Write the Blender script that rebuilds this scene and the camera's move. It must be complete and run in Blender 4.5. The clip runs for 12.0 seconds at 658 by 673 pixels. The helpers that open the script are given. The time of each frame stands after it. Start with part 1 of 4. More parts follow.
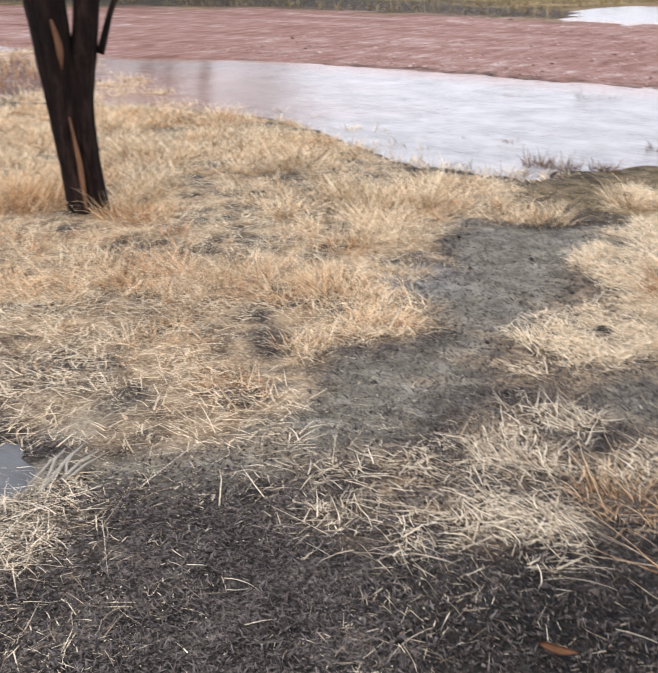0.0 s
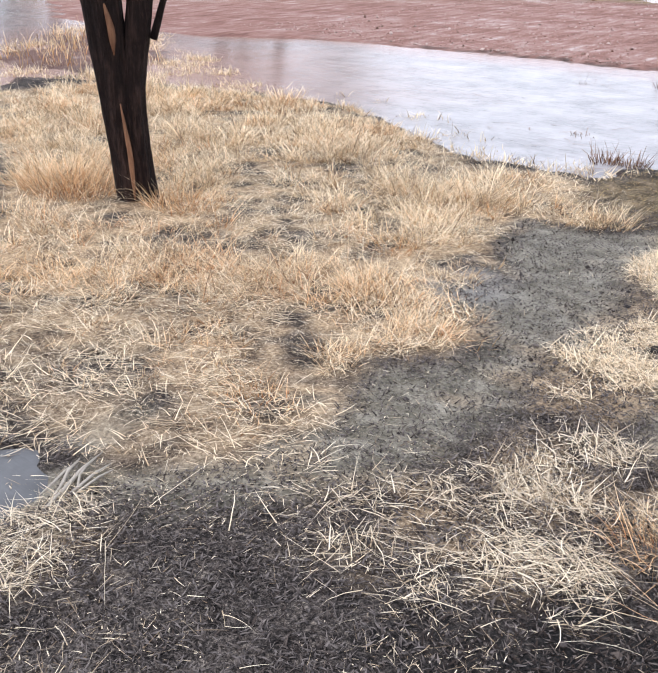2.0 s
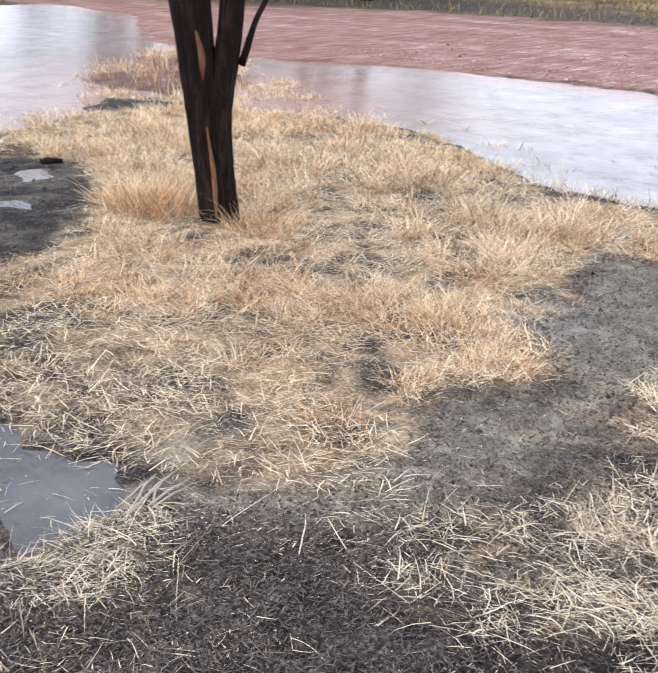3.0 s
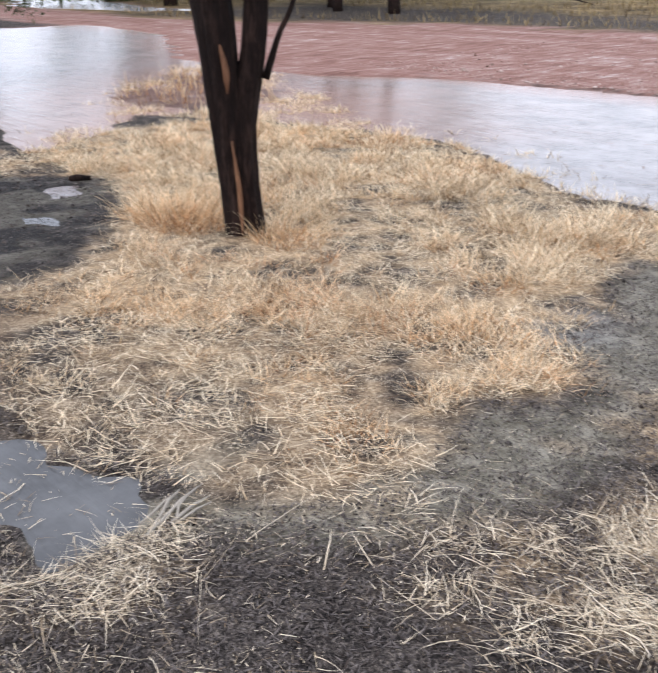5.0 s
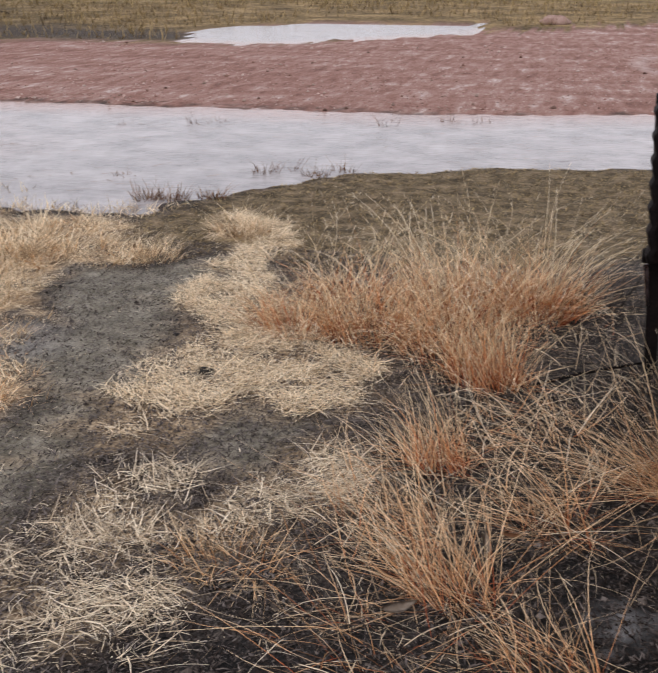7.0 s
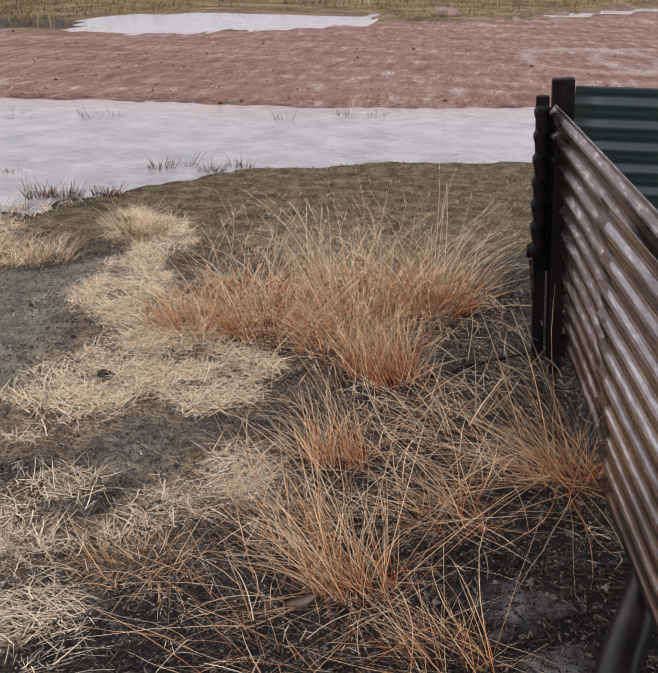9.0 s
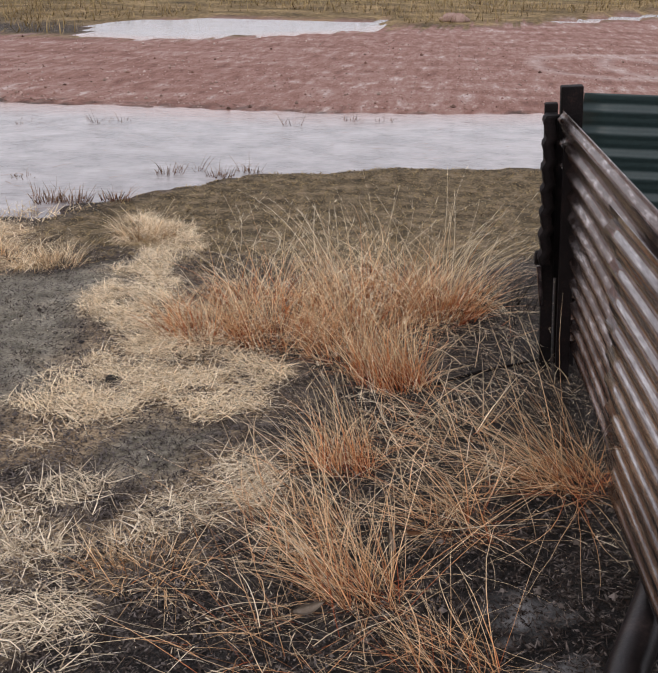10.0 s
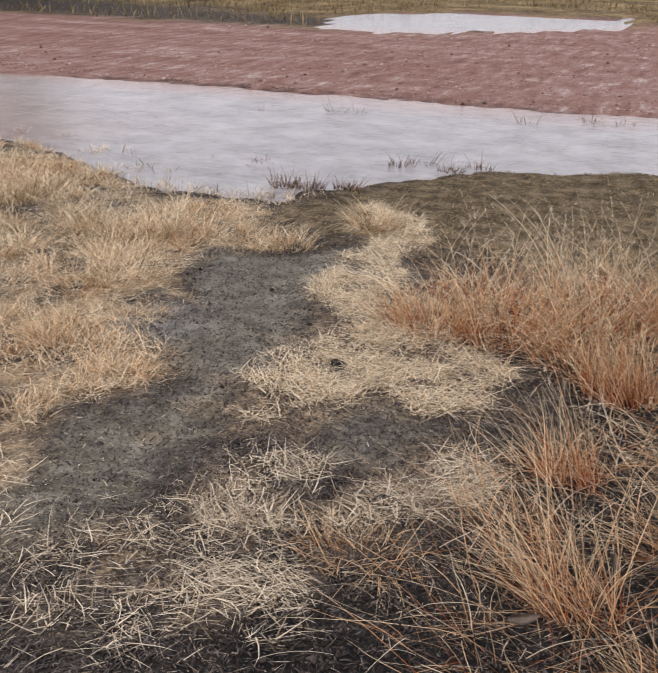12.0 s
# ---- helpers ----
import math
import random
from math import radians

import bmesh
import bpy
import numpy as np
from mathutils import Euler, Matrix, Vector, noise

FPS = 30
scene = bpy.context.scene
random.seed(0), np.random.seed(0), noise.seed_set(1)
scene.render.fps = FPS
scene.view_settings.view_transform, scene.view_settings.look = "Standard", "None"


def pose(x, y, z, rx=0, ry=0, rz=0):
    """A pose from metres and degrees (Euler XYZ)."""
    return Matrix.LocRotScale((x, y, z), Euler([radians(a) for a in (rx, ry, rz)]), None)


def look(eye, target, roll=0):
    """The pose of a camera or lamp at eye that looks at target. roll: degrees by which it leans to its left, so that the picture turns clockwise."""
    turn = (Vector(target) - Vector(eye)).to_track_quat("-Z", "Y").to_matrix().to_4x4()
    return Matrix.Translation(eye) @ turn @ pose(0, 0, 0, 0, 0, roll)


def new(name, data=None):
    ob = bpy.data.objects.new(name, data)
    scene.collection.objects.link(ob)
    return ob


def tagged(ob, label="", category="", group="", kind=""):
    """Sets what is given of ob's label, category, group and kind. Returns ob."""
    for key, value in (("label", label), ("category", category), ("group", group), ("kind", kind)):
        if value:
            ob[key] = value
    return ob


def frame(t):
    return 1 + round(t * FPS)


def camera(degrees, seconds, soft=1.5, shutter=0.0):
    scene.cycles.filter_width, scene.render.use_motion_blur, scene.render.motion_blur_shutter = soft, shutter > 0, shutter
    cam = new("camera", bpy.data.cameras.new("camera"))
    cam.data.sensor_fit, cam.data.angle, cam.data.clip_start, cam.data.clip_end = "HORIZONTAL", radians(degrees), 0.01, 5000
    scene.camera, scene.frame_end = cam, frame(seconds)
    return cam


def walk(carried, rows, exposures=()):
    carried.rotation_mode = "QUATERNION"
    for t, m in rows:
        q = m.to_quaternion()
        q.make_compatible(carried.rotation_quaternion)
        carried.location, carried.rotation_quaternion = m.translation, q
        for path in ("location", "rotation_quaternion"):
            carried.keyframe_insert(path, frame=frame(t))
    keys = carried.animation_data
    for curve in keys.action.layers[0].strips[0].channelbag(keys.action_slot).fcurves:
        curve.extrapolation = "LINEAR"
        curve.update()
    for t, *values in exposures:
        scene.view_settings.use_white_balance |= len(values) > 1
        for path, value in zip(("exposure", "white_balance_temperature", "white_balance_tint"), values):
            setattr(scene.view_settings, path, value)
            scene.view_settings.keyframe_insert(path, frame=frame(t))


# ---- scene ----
cam = camera(39.76, 12.0, shutter=0.25)
PATH = [
    (0, (0.323, -0.194, 1.246), (-0.777, 1.279, 0.459), -0.17),
    (0.5, (0.356, -0.070, 1.284), (-0.920, 1.254, 0.497), 1.56),
    (1, (0.346, 0.018, 1.275), (-0.881, 1.318, 0.379), 0.52),
    (1.5, (0.320, 0.012, 1.270), (-0.876, 1.379, 0.432), -0.07),
    (2, (0.314, -0.012, 1.297), (-0.888, 1.352, 0.463), 0.31),
    (2.5, (0.314, -0.013, 1.299), (-0.912, 1.339, 0.481), 1.17),
    (3, (0.306, -0.035, 1.314), (-1.019, 1.238, 0.525), 0.78),
    (3.2, (0.299, -0.032, 1.306), (-1.062, 1.197, 0.507), 1.09),
    (4.8, (0.292, -0.011, 1.299), (-1.135, 1.168, 0.541), -0.69),
    (5, (0.300, 0.001, 1.297), (-1.081, 1.230, 0.535), -0.77),
    (5.5, (0.355, 0.025, 1.303), (-0.761, 1.495, 0.532), -0.26),
    (6, (0.409, 0.046, 1.300), (-0.516, 1.661, 0.568), -0.17),
    (6.5, (0.451, 0.065, 1.306), (-0.243, 1.784, 0.555), 0.01),
    (7, (0.490, 0.052, 1.318), (0.015, 1.842, 0.562), -0.10),
    (7.5, (0.517, 0.023, 1.340), (0.185, 1.848, 0.593), -0.03),
    (9.5, (0.512, 0.021, 1.367), (0.248, 1.843, 0.586), 0.92),
    (10, (0.511, 0.023, 1.370), (0.230, 1.849, 0.603), 0.96),
    (10.5, (0.498, 0.015, 1.376), (0.166, 1.826, 0.595), 0.38),
    (11, (0.467, 0.010, 1.377), (-0.015, 1.787, 0.596), 0.24),
    (11.5, (0.445, 0.011, 1.368), (-0.140, 1.758, 0.591), 1.11),
    (12, (0.431, 0.013, 1.360), (-0.275, 1.713, 0.577), 1.23),
]
walk(cam, [(t, look(e, a, r)) for t, e, a, r in PATH],
     exposures=[(t, e, 6560 if t < 0.5 else 6270 if t < 5.3 else 6450 if t < 5.8 else 6870, 16 if t < 5.3 else 17 if t < 5.8 else 19) for t, e in ((0, 0.6), (1, 0.68), (2.5, 0.75), (3.2, 0.72), (4.8, 0.58), (5.2, 0.58), (5.5, 0.56), (6, 0.32), (6.5, 0.04), (12, 0.0))])

# ---------------------------------------------------------------- light
SUN_EL, SUN_AZ = radians(48), radians(200)
world = bpy.data.worlds.new("overcast")
scene.world = world
world.use_nodes = True
wn, wl = world.node_tree.nodes, world.node_tree.links
wn.clear()
w_out, w_bg = wn.new("ShaderNodeOutputWorld"), wn.new("ShaderNodeBackground")
w_sky, w_mix = wn.new("ShaderNodeTexSky"), wn.new("ShaderNodeMix")
w_sky.sky_type, w_sky.sun_disc = "NISHITA", False
w_sky.sun_elevation, w_sky.sun_rotation = SUN_EL, SUN_AZ
w_mix.data_type = "RGBA"
w_mix.inputs["Factor"].default_value = 0.82
w_mix.inputs["B"].default_value = (8.3, 8.9, 9.7, 1)
wl.new(w_sky.outputs[0], w_mix.inputs["A"])
wl.new(w_mix.outputs["Result"], w_bg.inputs["Color"])
w_bg.inputs["Strength"].default_value = 0.12
wl.new(w_bg.outputs[0], w_out.inputs[0])
sun_data = bpy.data.lights.new("sun", "SUN")
sun_data.energy, sun_data.angle, sun_data.color = 0.7, radians(25), (1.0, 0.96, 0.9)
sun = new("sun", sun_data)
sun.matrix_world = look((0, 0, 20), (8 * math.sin(SUN_AZ) * -1, -8 * math.cos(SUN_AZ), 20 - 9))
tagged(sun, "hazy sun behind an overcast sky", "sun", kind="structure")


# ---------------------------------------------------------------- materials
def ramp_node(nt, stops):
    r = nt.nodes.new("ShaderNodeValToRGB")
    while len(r.color_ramp.elements) < len(stops):
        r.color_ramp.elements.new(0.5)
    for e, (p, c) in zip(r.color_ramp.elements, stops):
        e.position, e.color = p, (*c, 1)
    return r


def noise_node(nt, scale, detail=4.0, rough=0.6, coords=None):
    n = nt.nodes.new("ShaderNodeTexNoise")
    n.inputs["Scale"].default_value, n.inputs["Detail"].default_value = scale, detail
    n.inputs["Roughness"].default_value = rough
    if coords:
        nt.links.new(coords, n.inputs["Vector"])
    return n


def mix_node(nt, fac, a, b, mode="MIX"):
    m = nt.nodes.new("ShaderNodeMix")
    m.data_type, m.blend_type = "RGBA", mode
    for sock, val in (("Factor", fac), ("A", a), ("B", b)):
        if isinstance(val, (int, float)):
            m.inputs[sock].default_value = val
        elif isinstance(val, tuple):
            m.inputs[sock].default_value = (*val, 1)
        else:
            nt.links.new(val, m.inputs[sock])
    return m.outputs["Result"]


def attr_node(nt, name):
    a = nt.nodes.new("ShaderNodeAttribute")
    a.attribute_name = name
    return a.outputs["Fac"]


def bump_node(nt, height, strength, distance):
    b = nt.nodes.new("ShaderNodeBump")
    b.inputs["Strength"].default_value, b.inputs["Distance"].default_value = strength, distance
    nt.links.new(height, b.inputs["Height"])
    return b.outputs[0]


def math_node(nt, op, a, b=0.0, clamp=False):
    m = nt.nodes.new("ShaderNodeMath")
    m.operation, m.use_clamp = op, clamp
    for k, val in enumerate((a, b)):
        if isinstance(val, (int, float)):
            m.inputs[k].default_value = val
        else:
            nt.links.new(val, m.inputs[k])
    return m.outputs[0]


def material(name, rough=0.8, metal=0.0):
    m = bpy.data.materials.new(name)
    m.use_nodes = True
    nt = m.node_tree
    b = nt.nodes["Principled BSDF"]
    b.inputs["Roughness"].default_value, b.inputs["Metallic"].default_value = rough, metal
    b.inputs["Specular IOR Level"].default_value = 0.5 if rough < 0.6 else 0.14
    co = nt.nodes.new("ShaderNodeTexCoord").outputs["Object"]
    return m, nt, b, co


def grainy(name, stops, scale, fine, rough=0.85, metal=0.0, bump=0.4, dist=0.01, stretch=None):
    """A surface of two scales of noise through a colour ramp, with a fine relief."""
    m, nt, b, co = material(name, rough, metal)
    if stretch:
        mp = nt.nodes.new("ShaderNodeMapping")
        mp.inputs["Scale"].default_value = stretch
        nt.links.new(co, mp.inputs["Vector"])
        co = mp.outputs[0]
    n1, n2 = noise_node(nt, scale, 5, 0.6, co), noise_node(nt, fine, 4, 0.65, co)
    s = math_node(nt, "ADD", math_node(nt, "MULTIPLY", n1.outputs[0], 0.55), math_node(nt, "MULTIPLY", n2.outputs[0], 0.45))
    r = ramp_node(nt, stops)
    nt.links.new(s, r.inputs[0])
    nt.links.new(r.outputs[0], b.inputs["Base Color"])
    nt.links.new(bump_node(nt, n2.outputs[0], bump, dist), b.inputs["Normal"])
    return m


def ground_material():
    m, nt, b, co = material("soil", 0.9)
    big, mid, fine = noise_node(nt, 0.9, 5, 0.6, co), noise_node(nt, 9, 5, 0.65, co), noise_node(nt, 90, 4, 0.7, co)
    grit = noise_node(nt, 260, 2, 0.6, co)
    # dark mulch and mud
    r1 = ramp_node(nt, [(0.41, (0.006, 0.005, 0.005)), (0.48, (0.032, 0.027, 0.024)), (0.54, (0.10, 0.084, 0.073)), (0.62, (0.33, 0.28, 0.23))])
    nt.links.new(math_node(nt, "ADD", math_node(nt, "MULTIPLY", mid.outputs[0], 0.3), math_node(nt, "ADD", math_node(nt, "MULTIPLY", fine.outputs[0], 0.4), math_node(nt, "MULTIPLY", grit.outputs[0], 0.3))), r1.inputs[0])
    mulch = r1.outputs[0]
    # smooth wet silt
    r2 = ramp_node(nt, [(0.36, (0.065, 0.059, 0.044)), (0.45, (0.155, 0.138, 0.10)), (0.53, (0.26, 0.235, 0.18)), (0.65, (0.47, 0.43, 0.35))])
    nt.links.new(math_node(nt, "ADD", math_node(nt, "MULTIPLY", mid.outputs[0], 0.4), math_node(nt, "ADD", math_node(nt, "MULTIPLY", fine.outputs[0], 0.35), math_node(nt, "MULTIPLY", grit.outputs[0], 0.25))), r2.inputs[0])
    # flattened straw thatch
    r3 = ramp_node(nt, [(0.38, (0.11, 0.075, 0.058)), (0.5, (0.44, 0.31, 0.185)), (0.62, (0.78, 0.60, 0.38))])
    nt.links.new(math_node(nt, "ADD", math_node(nt, "MULTIPLY", mid.outputs[0], 0.4), math_node(nt, "MULTIPLY", fine.outputs[0], 0.6)), r3.inputs[0])
    # red gravel
    mp = nt.nodes.new("ShaderNodeMapping")
    mp.inputs["Scale"].default_value = (0.14, 0.5, 1)
    mp.inputs["Rotation"].default_value = (0, 0, radians(6))
    nt.links.new(co, mp.inputs["Vector"])
    lanes = noise_node(nt, 2.4, 6, 0.68, mp.outputs[0])
    r4 = ramp_node(nt, [(0.40, (0.16, 0.080, 0.062)), (0.48, (0.29, 0.155, 0.124)), (0.545, (0.37, 0.235, 0.198)), (0.615, (0.62, 0.53, 0.49))])
    mq = nt.nodes.new("ShaderNodeMapping")
    mq.inputs["Scale"].default_value = (1.0, 0.24, 1)
    nt.links.new(co, mq.inputs["Vector"])
    blot = noise_node(nt, 6.0, 8, 0.8, mq.outputs[0])
    road_mix = math_node(nt, "ADD", math_node(nt, "MULTIPLY", lanes.outputs[0], 0.27), math_node(nt, "MULTIPLY", blot.outputs[0], 0.55))
    nt.links.new(math_node(nt, "ADD", road_mix, math_node(nt, "MULTIPLY", fine.outputs[0], 0.18)), r4.inputs[0])
    # rough olive verge
    r5 = ramp_node(nt, [(0.38, (0.06, 0.042, 0.022)), (0.5, (0.19, 0.132, 0.062)), (0.62, (0.42, 0.30, 0.155))])
    nt.links.new(math_node(nt, "ADD", math_node(nt, "MULTIPLY", big.outputs[0], 0.5), math_node(nt, "MULTIPLY", mid.outputs[0], 0.5)), r5.inputs[0])
    # damp green-grey flat
    r6 = ramp_node(nt, [(0.40, (0.04, 0.031, 0.019)), (0.5, (0.14, 0.107, 0.063)), (0.60, (0.32, 0.24, 0.155))])
    nt.links.new(math_node(nt, "ADD", math_node(nt, "MULTIPLY", mid.outputs[0], 0.5), math_node(nt, "MULTIPLY", fine.outputs[0], 0.5)), r6.inputs[0])
    # wet black cinder soil
    r7 = ramp_node(nt, [(0.43, (0.004, 0.004, 0.004)), (0.53, (0.016, 0.014, 0.013)), (0.60, (0.05, 0.045, 0.042)), (0.67, (0.20, 0.18, 0.165))])
    nt.links.new(math_node(nt, "ADD", math_node(nt, "MULTIPLY", mid.outputs[0], 0.35), math_node(nt, "ADD", math_node(nt, "MULTIPLY", fine.outputs[0], 0.35), math_node(nt, "MULTIPLY", grit.outputs[0], 0.3))), r7.inputs[0])
    mulch = mix_node(nt, attr_node(nt, "cinder"), mulch, r7.outputs[0])
    c = mix_node(nt, attr_node(nt, "silt"), mulch, r2.outputs[0])
    c = mix_node(nt, attr_node(nt, "flat"), c, r6.outputs[0])
    c = mix_node(nt, attr_node(nt, "straw"), c, r3.outputs[0])
    c = mix_node(nt, attr_node(nt, "verge"), c, r5.outputs[0])
    c = mix_node(nt, attr_node(nt, "gravel"), c, r4.outputs[0])
    # pale curved wheel marks on the gravel
    for cx, cy, rad in ((2.25, 14.0, 0.95), (3.35, 14.1, 1.05)):
        mv = nt.nodes.new("ShaderNodeMapping")
        mv.vector_type = "POINT"
        mv.inputs["Location"].default_value = (-cx, -cy * 0.6, 0)
        mv.inputs["Scale"].default_value = (1, 0.6, 0)
        nt.links.new(co, mv.inputs["Vector"])
        ln = nt.nodes.new("ShaderNodeVectorMath")
        ln.operation = "LENGTH"
        nt.links.new(mv.outputs[0], ln.inputs[0])
        off = math_node(nt, "ABSOLUTE", math_node(nt, "SUBTRACT", ln.outputs["Value"], rad))
        arc = math_node(nt, "SUBTRACT", 1.0, math_node(nt, "MULTIPLY", off, 5.5), True)
        arc = math_node(nt, "MULTIPLY", arc, math_node(nt, "MULTIPLY", math_node(nt, "SUBTRACT", mid.outputs[0], 0.25), 1.6, True), True)
        c = mix_node(nt, arc, c, (0.60, 0.50, 0.46))
    c = mix_node(nt, attr_node(nt, "ash"), c, (0.40, 0.40, 0.40))
    nt.links.new(c, b.inputs["Base Color"])
    wet = math_node(nt, "MULTIPLY", attr_node(nt, "silt"), 0.4)
    wet = math_node(nt, "MAXIMUM", wet, math_node(nt, "MULTIPLY", attr_node(nt, "cinder"), 0.34))
    nt.links.new(math_node(nt, "SUBTRACT", 0.88, wet), b.inputs["Roughness"])
    h = math_node(nt, "ADD", fine.outputs[0], math_node(nt, "MULTIPLY", grit.outputs[0], 0.5))
    nt.links.new(bump_node(nt, h, 0.7, 0.012), b.inputs["Normal"])
    return m


def water_material(name, deep, rough=0.035):
    m, nt, b, co = material(name, rough)
    n = noise_node(nt, 2.6, 7, 0.68, co)
    r = ramp_node(nt, [(0.36, tuple(0.72 * v for v in deep)), (0.64, tuple(min(1, 1.3 * v) for v in deep))])
    nt.links.new(n.outputs[0], r.inputs[0])
    # red silt stirred up in the shallows along the road
    nt.links.new(mix_node(nt, attr_node(nt, "shallow"), r.outputs[0], (0.46, 0.29, 0.235)), b.inputs["Base Color"])
    b.inputs["IOR"].default_value = 1.31
    mp = nt.nodes.new("ShaderNodeMapping")
    mp.inputs["Scale"].default_value = (3, 18, 1)
    nt.links.new(co, mp.inputs["Vector"])
    rip = noise_node(nt, 1.0, 3, 0.55, mp.outputs[0])
    nt.links.new(bump_node(nt, rip.outputs[0], 0.6, 0.016), b.inputs["Normal"])
    return m


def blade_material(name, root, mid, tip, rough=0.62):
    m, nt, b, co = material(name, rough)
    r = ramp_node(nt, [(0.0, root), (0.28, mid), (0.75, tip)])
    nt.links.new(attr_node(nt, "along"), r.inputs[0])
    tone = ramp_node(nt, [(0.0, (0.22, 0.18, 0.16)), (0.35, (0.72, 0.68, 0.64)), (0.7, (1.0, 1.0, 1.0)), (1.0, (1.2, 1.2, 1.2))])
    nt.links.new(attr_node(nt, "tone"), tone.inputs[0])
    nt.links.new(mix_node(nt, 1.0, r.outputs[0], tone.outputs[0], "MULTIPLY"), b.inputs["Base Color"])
    b.inputs["Subsurface Weight"].default_value = 0.0
    return m


M_GROUND = ground_material()
M_WATER = water_material("turbid_water", (0.34, 0.315, 0.305), 0.15)
M_POOL = water_material("still_water", (0.105, 0.105, 0.105), 0.06)
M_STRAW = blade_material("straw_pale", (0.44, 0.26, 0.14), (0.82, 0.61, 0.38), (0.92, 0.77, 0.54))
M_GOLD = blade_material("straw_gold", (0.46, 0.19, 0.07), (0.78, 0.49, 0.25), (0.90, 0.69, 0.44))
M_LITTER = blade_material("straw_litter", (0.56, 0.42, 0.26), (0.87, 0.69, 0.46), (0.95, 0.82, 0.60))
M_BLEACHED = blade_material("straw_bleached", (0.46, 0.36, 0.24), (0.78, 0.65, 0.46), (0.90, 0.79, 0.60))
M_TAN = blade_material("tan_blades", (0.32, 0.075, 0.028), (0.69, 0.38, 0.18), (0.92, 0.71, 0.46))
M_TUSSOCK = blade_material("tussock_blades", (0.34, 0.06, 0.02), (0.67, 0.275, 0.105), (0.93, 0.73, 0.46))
M_CHIP = blade_material("mulch_chips", (0.03, 0.026, 0.025), (0.072, 0.061, 0.057), (0.175, 0.15, 0.135))
M_REED = blade_material("reed_blades", (0.12, 0.05, 0.033), (0.20, 0.10, 0.062), (0.30, 0.185, 0.115))
M_VERGE = blade_material("verge_blades", (0.13, 0.09, 0.042), (0.27, 0.195, 0.09), (0.45, 0.335, 0.17))
M_BARK = grainy("bark", [(0.32, (0.004, 0.003, 0.003)), (0.5, (0.020, 0.012, 0.010)), (0.68, (0.075, 0.044, 0.034))], 7, 60, 0.9, 0, 1.0, 0.04, (1, 1, 0.18))
M_HEART = grainy("split_wood", [(0.3, (0.07, 0.03, 0.018)), (0.7, (0.30, 0.155, 0.085))], 9, 70, 0.8, 0, 0.5, 0.01, (1, 1, 0.2))
M_IRON = grainy("dark_iron", [(0.35, (0.003, 0.0025, 0.0025)), (0.55, (0.010, 0.007, 0.007)), (0.72, (0.04, 0.02, 0.016))], 12, 130, 0.7, 0.0, 0.4, 0.004)
M_RUST = grainy("rusted_zinc", [(0.38, (0.06, 0.036, 0.03)), (0.5, (0.15, 0.105, 0.095)), (0.58, (0.40, 0.35, 0.34)), (0.70, (0.70, 0.66, 0.65))], 3.2, 24, 0.26, 0.85, 0.1, 0.002, (3, 0.6, 3))
M_ZINC = grainy("weathered_zinc", [(0.36, (0.13, 0.105, 0.105)), (0.5, (0.28, 0.25, 0.25)), (0.64, (0.60, 0.57, 0.57))], 3.0, 30, 0.16, 0.95, 0.03, 0.001, (3, 0.4, 3))
M_PIPE = grainy("worn_iron", [(0.35, (0.008, 0.007, 0.007)), (0.55, (0.022, 0.017, 0.017)), (0.72, (0.07, 0.05, 0.045))], 10, 90, 0.36, 0.3, 0.3, 0.003)
M_GREEN = grainy("green_paint", [(0.3, (0.018, 0.034, 0.034)), (0.6, (0.03, 0.055, 0.055)), (0.8, (0.06, 0.08, 0.075))], 3, 60, 0.45, 0.0, 0.2, 0.003)
M_LEAF = blade_material("leaf_green", (0.035, 0.045, 0.02), (0.06, 0.075, 0.032), (0.10, 0.115, 0.05))
M_DEADLEAF = grainy("dead_leaf", [(0.3, (0.30, 0.23, 0.17)), (0.7, (0.52, 0.44, 0.36))], 20, 120, 0.7)
M_BROWNLEAF = grainy("brown_leaf", [(0.3, (0.22, 0.10, 0.05)), (0.7, (0.40, 0.21, 0.11))], 20, 120, 0.7)
M_PALEBARK = grainy("pale_bark", [(0.3, (0.30, 0.26, 0.21)), (0.7, (0.56, 0.51, 0.43))], 12, 90, 0.85, 0, 0.6, 0.004, (1, 6, 6))
M_CLOD = grainy("dark_clod", [(0.3, (0.012, 0.011, 0.010)), (0.7, (0.05, 0.045, 0.04))], 20, 120, 0.95)
M_STONE = grainy("red_stone", [(0.3, (0.22, 0.11, 0.08)), (0.7, (0.48, 0.36, 0.31))], 12, 90, 0.9)


